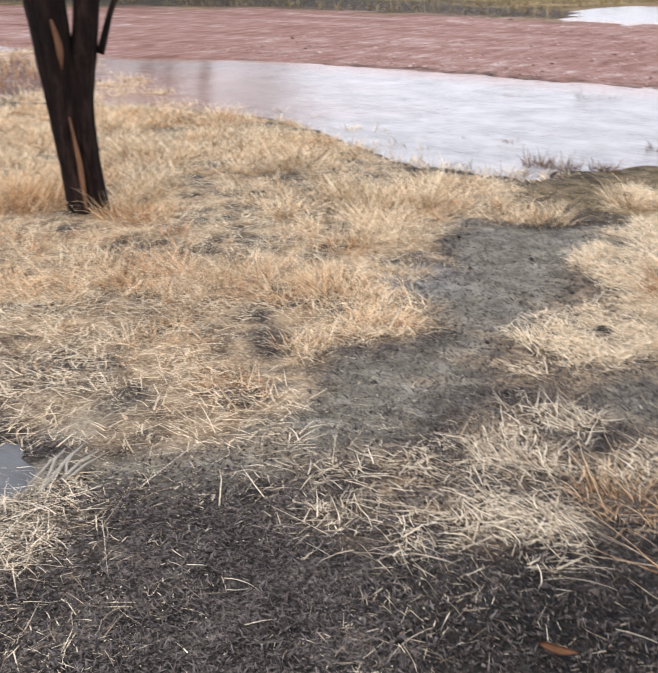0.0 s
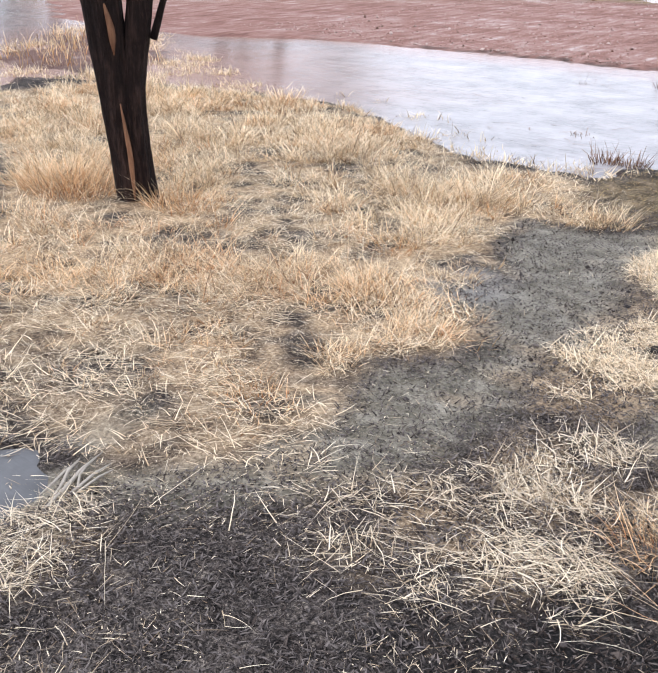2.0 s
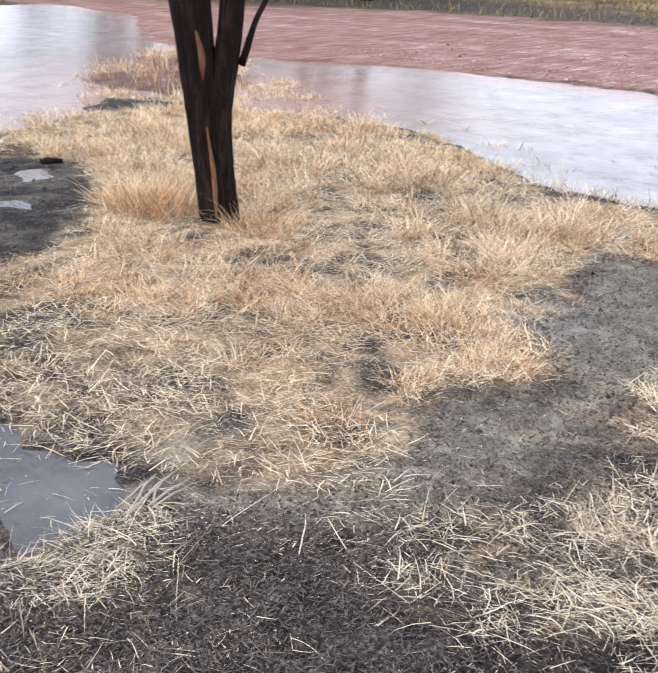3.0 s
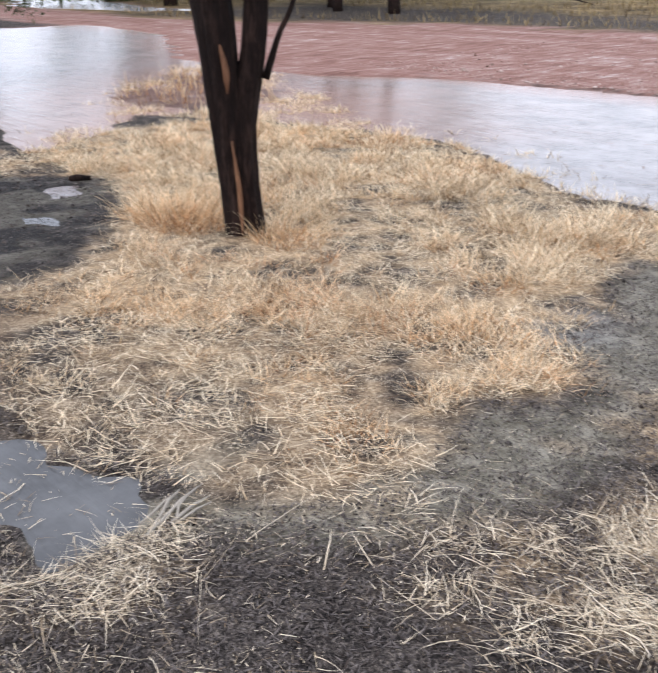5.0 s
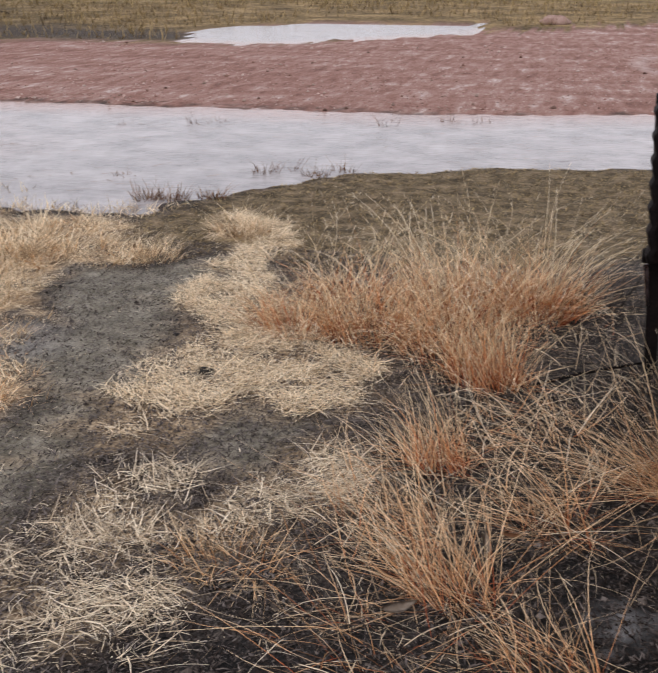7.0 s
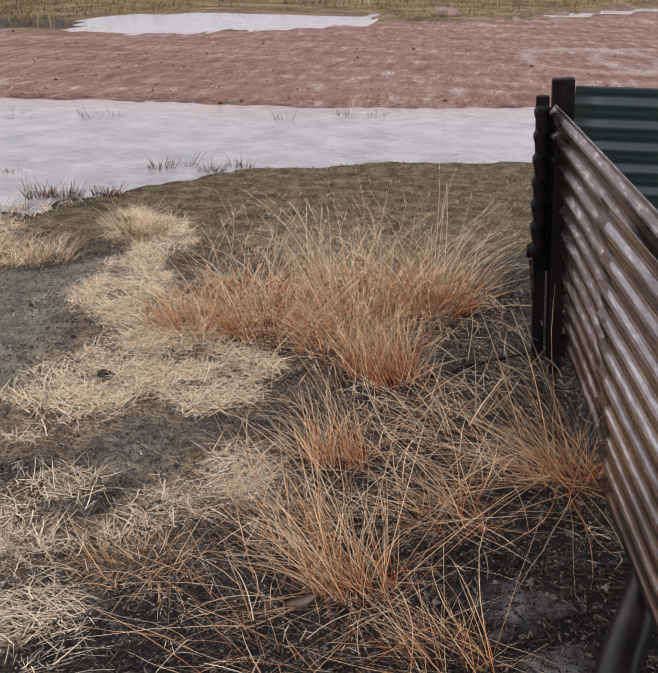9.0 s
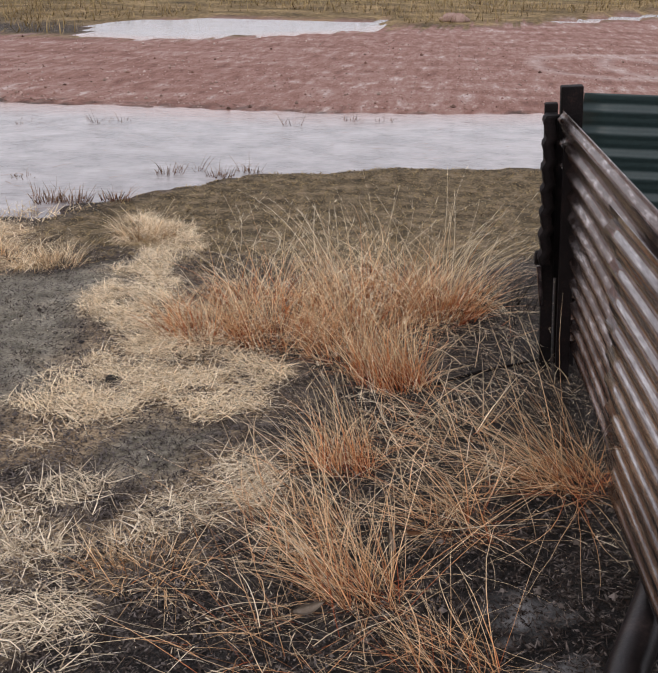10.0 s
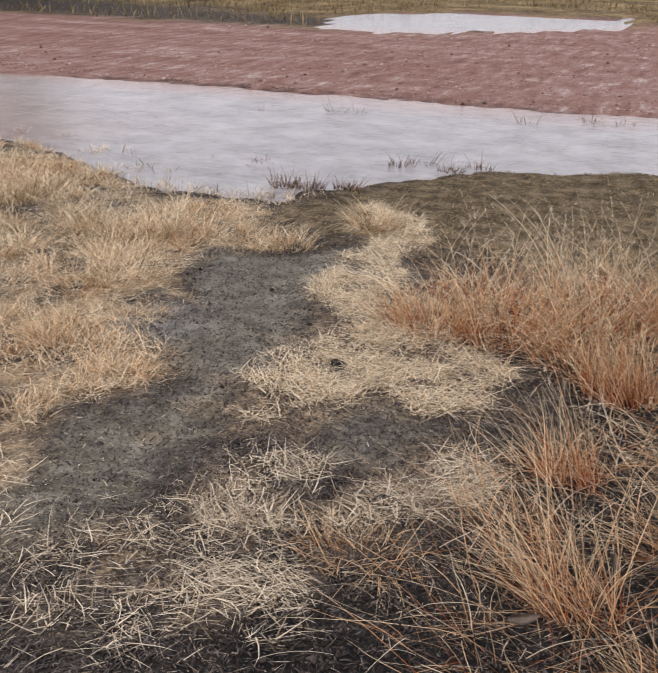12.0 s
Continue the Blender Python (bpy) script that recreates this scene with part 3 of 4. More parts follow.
rusty = RNG.random(len(x)) < np.clip(-0.12 + 1.2 * fractal(x, y, 2.0, 49), 0.0, 0.6) + 0.7 * (np.hypot(x + 3.3, y - 2.45) < 0.35)
golden = RNG.random(len(x)) < np.clip(0.24 + 1.3 * fractal(x, y, 1.3, 47), 0.05, 0.9) * rim
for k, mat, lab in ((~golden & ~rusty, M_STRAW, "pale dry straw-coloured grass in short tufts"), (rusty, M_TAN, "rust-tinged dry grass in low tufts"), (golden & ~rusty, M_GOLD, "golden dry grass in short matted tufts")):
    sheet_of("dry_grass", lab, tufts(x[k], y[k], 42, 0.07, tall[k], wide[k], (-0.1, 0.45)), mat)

# ragged shore: straw tufts standing in the shallows
x, y = RNG.uniform(-10.5, -1.3, 40000), RNG.uniform(3.2, 7.5, 40000)
pd = pool_depth(x, y)
k = (pd > -0.12) & (pd < 0.34) & (RNG.random(len(x)) < (0.13 + 0.25 * (inside(SHOAL, x, y) > -0.2)) * np.clip(0.3 + 1.9 * fractal(x, y, 2.2, 53), 0, 1)) & (np.maximum(inside(FIELD, x, y), inside(SHOAL, x, y)) > -0.5)
x, y = x[k], y[k]
own = np.repeat(np.arange(len(x)), 9)
m = len(own)
sx, sy = x[own] + RNG.normal(0, 0.035, m), y[own] + RNG.normal(0, 0.035, m)
b = np.stack([sx, sy, np.minimum(height(sx, sy), 0) - 0.003], 1)
sheet_of("dry_grass", "straw-coloured grass standing in the edge of the puddle", [blades(b, RNG.uniform(0, 6.28, m), RNG.uniform(0.03, 0.13, m), np.abs(RNG.normal(0.7, 0.4, m)), RNG.uniform(0, 1.1, m), RNG.uniform(0.004, 0.008, m), 3)], M_STRAW)

def thin(x, y):
    """Share of the ground cover left: worn away at the field's near foot and at the west end of the loose straw."""
    foot = np.clip((y - 1.2 - 0.1 * (x + 2.1)) / 0.6, 0, 1)
    west = np.clip((x + 0.95) / 0.5, 0, 1)
    return np.where((x < -1.0) & (y > 0.95), 0.6 + 0.4 * foot, np.where((y < 1.95) & (x > -1.0) & (x < -0.4), 0.3 + 0.7 * west, 1.0)) * np.where((y < 1.5) & (x > -1.0), 0.65, 1.0)


# flattened straw, lying
def lying(poly, count, wob, lo, hi, w0, w1, patchy, floor_, lift, up):
    x, y, d = scatter(poly, count, 0, wob)
    k = (pool_depth(x, y) < 0.02) & (inside(TRACK, x, y) < RNG.uniform(-0.06, 0.05, len(x))) & (RNG.random(len(x)) < np.clip(floor_ + 1.9 * fractal(x, y, patchy, 71), 0.04, 1) * thin(x, y))
    x, y = x[k], y[k]
    n = len(x)
    b = base_at(x, y)
    b[:, 2] += lift * RNG.random(n) ** 1.6 + 0.002
    az = 0.35 + 2.5 * fractal(x, y, 2.5, 73) + RNG.normal(0, 0.8, n) + np.where(RNG.random(n) < 0.5, 3.14, 0)
    return blades(b, az, RNG.uniform(lo, hi, n), np.where(RNG.random(n) < up, RNG.uniform(0.6, 1.3, n), RNG.uniform(1.35, 1.66, n)), RNG.uniform(-0.1, 0.6, n), RNG.uniform(w0, w1, n), 3, tone=(0.2 + 0.8 * RNG.random(n)) if poly is SPIT else RNG.random(n))


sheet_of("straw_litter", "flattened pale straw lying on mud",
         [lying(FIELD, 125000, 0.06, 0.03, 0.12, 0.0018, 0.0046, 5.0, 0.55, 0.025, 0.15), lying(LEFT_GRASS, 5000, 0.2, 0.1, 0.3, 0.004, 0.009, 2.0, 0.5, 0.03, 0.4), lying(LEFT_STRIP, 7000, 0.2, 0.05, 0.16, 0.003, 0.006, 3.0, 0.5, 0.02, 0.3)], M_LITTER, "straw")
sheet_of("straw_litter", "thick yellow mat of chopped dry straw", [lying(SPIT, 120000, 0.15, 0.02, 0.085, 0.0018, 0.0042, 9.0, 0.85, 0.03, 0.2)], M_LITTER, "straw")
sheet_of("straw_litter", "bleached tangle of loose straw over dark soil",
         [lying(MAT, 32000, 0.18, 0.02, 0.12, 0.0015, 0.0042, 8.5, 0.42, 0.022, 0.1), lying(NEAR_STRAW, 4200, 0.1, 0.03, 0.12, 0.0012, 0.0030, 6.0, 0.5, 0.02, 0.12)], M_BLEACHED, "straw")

# sparse straws over mud and mulch
x, y = RNG.uniform(-2.6, 1.3, 150000), RNG.uniform(0.4, 4.5, 150000)
k = (RNG.random(len(x)) < np.clip(0.42 + 1.1 * fractal(x, y, 3, 51), 0.05, 1) * np.where((x < -0.3) & (y < 1.75), 1.0, 0.38)) & (pool_depth(x, y) < -0.01) & (np.maximum(inside(SILT, x, y), inside(TRACK, x, y)) < np.where(RNG.random(len(x)) < 0.3, 9.0, RNG.uniform(-0.12, 0.12, len(x)))) & (np.hypot(x - 0.8, y - 1.6) > RNG.uniform(0.1, 0.6, len(x))) & ((y > 1.55) | (x < -0.8) | (RNG.random(len(x)) < 0.4))
x, y = x[k], y[k]
n = len(x)
b = base_at(x, y)
b[:, 2] += RNG.uniform(0.003, 0.012, n)
straws = blades(b, RNG.uniform(0, 6.28, n), 0.005 + 0.07 * RNG.random(n) ** 4, RNG.uniform(1.35, 1.6, n), RNG.uniform(-0.05, 0.35, n), RNG.uniform(0.001, 0.0032, n), 3, tone=RNG.random(n) ** 1.5, drift=0.3)
sheet_of("straw_litter", "loose straws strewn over dark mulch", [straws], M_BLEACHED, "straw")

# dark chips and needles of the mulch
x, y = RNG.uniform(-2.6, 1.5, 210000), RNG.uniform(0.4, 4.2, 210000)
k = (inside(FIELD, x, y) < 0) & (pool_depth(x, y) < -0.01) & (inside(SILT, x, y) < np.where(RNG.random(len(x)) < 0.45, 9.0, RNG.uniform(-0.05, 0.12, len(x))))
x, y = x[k], y[k]
n = len(x)
b = base_at(x, y)
b[:, 2] += RNG.uniform(0.003, 0.010, n)
chips = blades(b, RNG.uniform(0, 6.28, n), RNG.uniform(0.007, 0.03, n), RNG.uniform(0.9, 1.6, n), RNG.uniform(-0.2, 0.5, n), RNG.uniform(0.002, 0.007, n), 2, tone=RNG.random(n) ** np.where(inside(CINDER, x, y) > 0, 3.0, 0.95))
sheet_of("mulch", "dark damp leaf mulch and needles on the soil", [chips], M_CHIP, "mulch")


x, y = RNG.uniform(-1.8, 1.4, 30000), RNG.uniform(3.6, 6.6, 30000)
k = (inside(DAMP, x, y) > -0.1) & (pool_depth(x, y) < -0.02)
x, y = x[k], y[k]
n = len(x)
b = base_at(x, y)
b[:, 2] += RNG.uniform(0.003, 0.008, n)
crumbs = blades(b, RNG.uniform(0, 6.28, n), RNG.uniform(0.01, 0.035, n), RNG.uniform(1.0, 1.6, n), RNG.uniform(-0.2, 0.5, n), RNG.uniform(0.003, 0.009, n), 2, tone=RNG.random(n) ** 1.5)
sheet_of("mulch", "dark crumbs and dead stalks on damp olive soil", [crumbs], M_VERGE, "mulch")


def tussock(label, at, stalks, spread, tall, lean_to=None, droop=0.9, mat=None, group="tussocks", splay=0.55, width=0.0030, stems=0.2, drift=0.5, heads=False):
    """A grass tussock: a tangled fan of blades out of one base, with long arching stems, some with seed heads."""
    count = int(stalks)
    r, a = spread * np.sqrt(RNG.random(count)), RNG.uniform(0, 6.28, count)
    x, y = r * np.cos(a), r * np.sin(a) * 0.7
    az = np.arctan2(y, x) + RNG.normal(0, 0.9, count)
    if lean_to is not None:
        az = np.where(RNG.random(count) < 0.7, lean_to + RNG.normal(0, 0.5, count), az)
    long = RNG.random(count) < stems
    lean = np.minimum(np.abs(RNG.normal(splay * 0.75, splay * 0.6, count)) + 0.3 * r / max(spread, 1e-3), 1.5)
    length = tall * np.where(long, RNG.uniform(0.9, 1.5, count), RNG.uniform(0.2, 0.85, count))
    curl = np.where(long, np.abs(RNG.normal(droop, 0.4, count)), np.abs(RNG.normal(droop * 0.5, droop * 0.6, count)))
    b = np.stack([x, y, np.full(count, -0.004)], 1)
    v, f, at_ = blades(b, az, length, lean, curl, np.where(long, 0.85, 1.0) * width * RNG.uniform(0.5, 1.3, count), 7, drift=drift, tone=np.clip(RNG.random(count) * 0.85 + 0.3 * long, 0, 1), fade=(-0.25, 0.38))
    z0 = float(height(np.array([at[0]]), np.array([at[1]]))[0])
    ob = thing("grass_tussock", label, "grass tussock", (at[0], at[1], z0), group)
    owner = np.tile(np.arange(count), 15)
    for name, want in (("foliage", ~long), ("seed_stem", long)):
        pick = want[owner]
        back_to = np.cumsum(pick) - 1
        fk = f[pick[f[:, 0]]]
        if len(fk):
            part(name, mesh_from(name, v[pick], back_to[fk], mat or M_TUSSOCK, {key: val[pick] for key, val in at_.items()}), ob)["kind"] = "stuff"
    if heads and long.any():
        tip, neck = v[14 * count:][long], v[10 * count:11 * count][long]
        k = np.repeat(np.arange(len(tip)), 7)
        u = RNG.random(len(k))[:, None]
        p = neck[k] * (1 - u) + tip[k] * u
        way = tip[k] - neck[k]
        slope = np.arccos(np.clip(way[:, 2] / np.maximum(np.linalg.norm(way, axis=1), 1e-6), -1, 1))
        sv, sf, sa = blades(p, np.arctan2(way[:, 1], way[:, 0]) + RNG.normal(0, 0.25, len(k)), RNG.uniform(0.012, 0.028, len(k)), slope + RNG.normal(0, 0.16, len(k)), RNG.uniform(-0.1, 0.2, len(k)), RNG.uniform(0.0014, 0.0026, len(k)), 2, fade=(0.2, 0.6), tone=RNG.uniform(0.2, 0.9, len(k)))
        part("seed_head", mesh_from("seed_head", sv, sf, M_BLEACHED, sa), ob, "pale feathery seed heads")["kind"] = "stuff"
    return ob


def tangle(label, poly, count, lo, hi, toward, mat):
    """Long stems lying crosswise over one another."""
    x, y, d = scatter(poly, count, 0, 0.15)
    k = RNG.random(len(x)) < np.clip(0.55 + 1.6 * fractal(x, y, 5, 95), 0.05, 1)
    x, y = x[k], y[k]
    n = len(x)
    b = base_at(x, y)
    b[:, 2] += RNG.uniform(0.0, 0.05, n)
    az = np.where(RNG.random(n) < 0.55, toward + RNG.normal(0, 0.6, n), RNG.uniform(0, 6.28, n))
    sheet_of("fallen_stems", label, [blades(b, az, RNG.uniform(lo, hi, n), RNG.uniform(0.95, 1.55, n), RNG.uniform(0.1, 0.7, n), RNG.uniform(0.0014, 0.0032, n), 6, drift=0.45, fade=(-0.1, 0.6), tone=RNG.random(n))], mat)


tangle("tangled dry tan and straw stems over dark mulch", [(-0.15, 1.75), (-0.1, 2.15), (0.1, 2.5), (0.45, 2.7), (0.66, 2.5), (0.7, 2.2), (0.66, 2.0), (0.56, 1.82), (0.46, 1.68), (0.1, 1.7)], 1500, 0.08, 0.34, 2.5, M_TAN)
tangle("bleached straws criss-crossed between the tussocks", [(-0.1, 1.7), (-0.15, 2.2), (0.15, 2.65), (0.7, 2.6), (0.75, 2.1), (0.5, 1.6), (0.1, 1.6)], 340, 0.12, 0.36, 2.3, M_BLEACHED)
tangle("tangled dry straw stems beside the rusty tussocks", [(0.3, 2.6), (0.55, 3.4), (0.85, 3.3), (0.85, 2.85), (0.5, 2.6)], 260, 0.1, 0.34, 2.0, M_LITTER)
tangle("tangled dry rust stems at the tussocks' feet", [(-0.75, 3.0), (-0.65, 3.6), (-0.2, 3.9), (0.5, 3.95), (0.62, 3.5), (0.3, 2.95), (-0.2, 2.95)], 3000, 0.08, 0.26, 1.2, M_TUSSOCK)
tangle("long loose straws across dark mulch", [(-1.2, 0.9), (-0.9, 1.4), (0.3, 1.65), (0.6, 1.4), (0.2, 1.2), (-0.8, 0.8)], 150, 0.08, 0.24, 0.6, M_BLEACHED)

T_RUST = "dry rust-orange grass tussock with long pale stems"
T_GOLD = "dry golden grass tussock leaning over dark mulch"
for at, count, spread, tall, lean_to in (((-0.48, 3.2), 560, 0.18, 0.28, None), ((-0.16, 3.18), 660, 0.2, 0.36, None), ((0.12, 3.35), 640, 0.2, 0.45, None), ((-0.28, 3.5), 460, 0.24, 0.38, None),
                                         ((0.42, 3.58), 660, 0.17, 0.43, None), ((0.18, 3.72), 500, 0.22, 0.46, None), ((0.30, 2.86), 480, 0.13, 0.38, 2.2), ((0.12, 3.05), 380, 0.16, 0.32, None)):
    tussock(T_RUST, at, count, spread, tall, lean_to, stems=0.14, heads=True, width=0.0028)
for at, count, tall in (((0.36, 3.7), 60, 0.46), ((0.5, 3.72), 46, 0.42), ((0.05, 3.75), 60, 0.46), ((-0.3, 3.5), 46, 0.42), ((-0.5, 3.3), 24, 0.40)):
    tussock("sparse tuft of tall pale seeding grass", at, count, 0.16, tall, None, mat=M_LITTER, group="pale tufts", splay=0.4, droop=0.9, stems=0.6, width=0.0036, heads=True)
N = "near tussocks"
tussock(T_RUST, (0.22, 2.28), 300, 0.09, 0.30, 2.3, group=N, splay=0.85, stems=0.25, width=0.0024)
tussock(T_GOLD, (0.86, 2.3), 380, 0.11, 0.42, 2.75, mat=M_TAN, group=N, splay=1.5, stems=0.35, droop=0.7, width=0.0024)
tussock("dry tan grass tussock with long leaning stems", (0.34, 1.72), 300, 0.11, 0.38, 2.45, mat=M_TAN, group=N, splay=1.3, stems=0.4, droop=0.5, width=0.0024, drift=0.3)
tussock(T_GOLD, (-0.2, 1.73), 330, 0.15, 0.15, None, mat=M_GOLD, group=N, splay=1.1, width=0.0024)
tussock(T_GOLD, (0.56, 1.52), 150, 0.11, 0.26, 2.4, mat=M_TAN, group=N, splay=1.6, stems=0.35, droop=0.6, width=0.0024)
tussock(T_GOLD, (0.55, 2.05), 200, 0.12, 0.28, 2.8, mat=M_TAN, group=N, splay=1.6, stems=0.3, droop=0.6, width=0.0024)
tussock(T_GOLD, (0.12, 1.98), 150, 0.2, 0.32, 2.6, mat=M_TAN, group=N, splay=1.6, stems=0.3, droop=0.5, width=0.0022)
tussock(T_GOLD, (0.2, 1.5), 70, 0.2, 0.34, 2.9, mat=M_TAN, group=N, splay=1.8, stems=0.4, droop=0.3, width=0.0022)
tussock("dark leafless weed with thin twiggy stems", (0.68, 3.72), 90, 0.14, 0.34, None, mat=M_CHIP, group="weeds", splay=0.5, droop=0.3, width=0.005)
for at, spread, tall in (((-1.95, 2.95), 0.16, 0.12), ((-1.4, 1.62), 0.14, 0.07), ((-2.5, 2.3), 0.14, 0.09)):
    tussock("low orange-gold grass tuft in pale grass", at, 260, spread, tall, None, mat=M_GOLD, group="field tufts", splay=0.8, width=0.003)
tussock("dry straw-coloured grass tussock at the puddle shore", (-1.15, 4.42), 500, 0.16, 0.16, None, mat=M_STRAW, group="shore tussocks")
tussock("dry straw-coloured grass tussock on mud", (-1.42, 3.9), 400, 0.15, 0.12, None, mat=M_STRAW, group="shore tussocks")
tussock("dry golden grass tussock beside the tree trunk", (-3.75, 2.55), 1200, 0.3, 0.24, None, mat=M_GOLD, group="tree tussocks", width=0.004)
tussock("dry golden grass tussock beside the tree trunk", (-3.1, 2.75), 600, 0.22, 0.16, None, mat=M_GOLD, group="tree tussocks", width=0.004)
for at, count, tall in (((-1.97, 5.04), 110, 0.13), ((-1.82, 5.08), 110, 0.12), ((-1.58, 5.12), 70, 0.10), ((-1.53, 5.93), 44, 0.12), ((-1.40, 6.08), 16, 0.15), ((-1.17, 5.94), 80, 0.10), ((-1.0, 6.1), 40, 0.12), ((-2.4, 5.6), 20, 0.08),
                        ((-2.77, 7.78), 24, 0.14), ((-1.1, 8.07), 16, 0.14), ((-0.61, 8.4), 22, 0.12), ((-3.37, 7.51), 12, 0.12), ((-0.3, 8.45), 14, 0.1), ((-2.6, 7.9), 16, 0.1)):
    tussock("dark reed tuft standing in shallow water", at, count, 0.1, tall, mat=M_REED, group="reed tufts", splay=0.28, droop=0.25, width=0.007)


# ---------------------------------------------------------------- solid shapes
def tube(points, radii, sides=12, rough=0.0, seed=1):
    """A closed tapered tube along points."""
    bm = bmesh.new()
    rings = []
    rnd = random.Random(seed)
    for k, (p, r) in enumerate(zip(points, radii)):
        p = Vector(p)
        a = Vector(points[max(k - 1, 0)])
        c = Vector(points[min(k + 1, len(points) - 1)])
        way = (c - a).normalized()
        ref = Vector((0, 0, 1)) if abs(way.z) < 0.6 else Vector((1, 0, 0))
        ux = (ref - way * ref.dot(way)).normalized()
        uy = way.cross(ux)
        ring = []
        for s in range(sides):
            t = 2 * math.pi * s / sides
            ridge = noise.noise(Vector((1.6 * math.cos(t) * sides / 10, 1.6 * math.sin(t) * sides / 10, p.z * 1.4 + seed)))
            rr = r * (1 + rough * (rnd.random() - 0.5) * 0.5 + 1.4 * rough * ridge)
            ring.append(bm.verts.new(p + ux * rr * math.cos(t) + uy * rr * math.sin(t)))
        rings.append(ring)
    for a, b in zip(rings, rings[1:]):
        for s in range(sides):
            bm.faces.new((a[s], a[(s + 1) % sides], b[(s + 1) % sides], b[s]))
    bm.faces.new(rings[0][::-1])
    bm.faces.new(rings[-1])
    return bm


def box(sx, sy, sz, bevel=0.004, z0=True):
    bm = bmesh.new()
    bmesh.ops.create_cube(bm, size=1, matrix=Matrix.Translation((0, 0, sz / 2 if z0 else 0)) @ Matrix.Diagonal((sx, sy, sz, 1)))
    if bevel:
        bmesh.ops.bevel(bm, geom=bm.edges[:], offset=bevel, segments=2, affect="EDGES", profile=0.6)
    return bm


def smooth_path(pts, n):
    """Catmull-Rom through points."""
    P = [Vector(p) for p in pts]
    P = [2 * P[0] - P[1]] + P + [2 * P[-1] - P[-2]]
    out = []
    for k in range(n):
        u = k / (n - 1) * (len(P) - 3)
        i = min(int(u), len(P) - 4)
        t = u - i
        a, b, c, d = P[i:i + 4]
        out.append(0.5 * ((2 * b) + (c - a) * t + (2 * a - 5 * b + 4 * c - d) * t * t + (3 * b - a - 3 * c + d) * t ** 3))
    return out


def lerp_list(vals, n):
    return list(np.interp(np.linspace(0, len(vals) - 1, n), range(len(vals)), vals))


# ---------------------------------------------------------------- the near tree
def foliage(centres, radius, count, size, droop=0.4):
    """Many small narrow leaves in clumps."""
    c = np.asarray(centres, float)
    i = RNG.integers(0, len(c), count)
    off = RNG.normal(0, 1, (count, 3))
    off /= np.maximum(np.linalg.norm(off, axis=1, keepdims=True), 1e-6)
    p = c[i] + off * (np.asarray(radius)[i] * RNG.random(count) ** 0.45)[:, None]
    n = count
    return leaf_ribbons(p, size * RNG.uniform(0.6, 1.4, n))


def leaf_ribbons(p, ln):
    n = len(p)
    az, dip = RNG.uniform(0, 6.28, n), RNG.uniform(-1.3, 0.4, n)
    d = np.stack([np.cos(az) * np.cos(dip), np.sin(az) * np.cos(dip), np.sin(dip)], 1)
    s = np.cross(d, RNG.normal(0, 1, (n, 3)))
    s /= np.maximum(np.linalg.norm(s, axis=1, keepdims=True), 1e-6)
    w = (ln * 0.16)[:, None]
    V = np.concatenate([p, p + d * ln[:, None] * 0.5 + s * w, p + d * ln[:, None], p + d * ln[:, None] * 0.5 - s * w])
    k = np.arange(n)
    F = np.stack([k, n + k, 2 * n + k, 3 * n + k], 1)
    t = RNG.random(n)
    return V, F, {"along": np.concatenate([np.zeros(n), np.full(n, 0.5), np.ones(n), np.full(n, 0.5)]), "tone": np.tile(t, 4)}


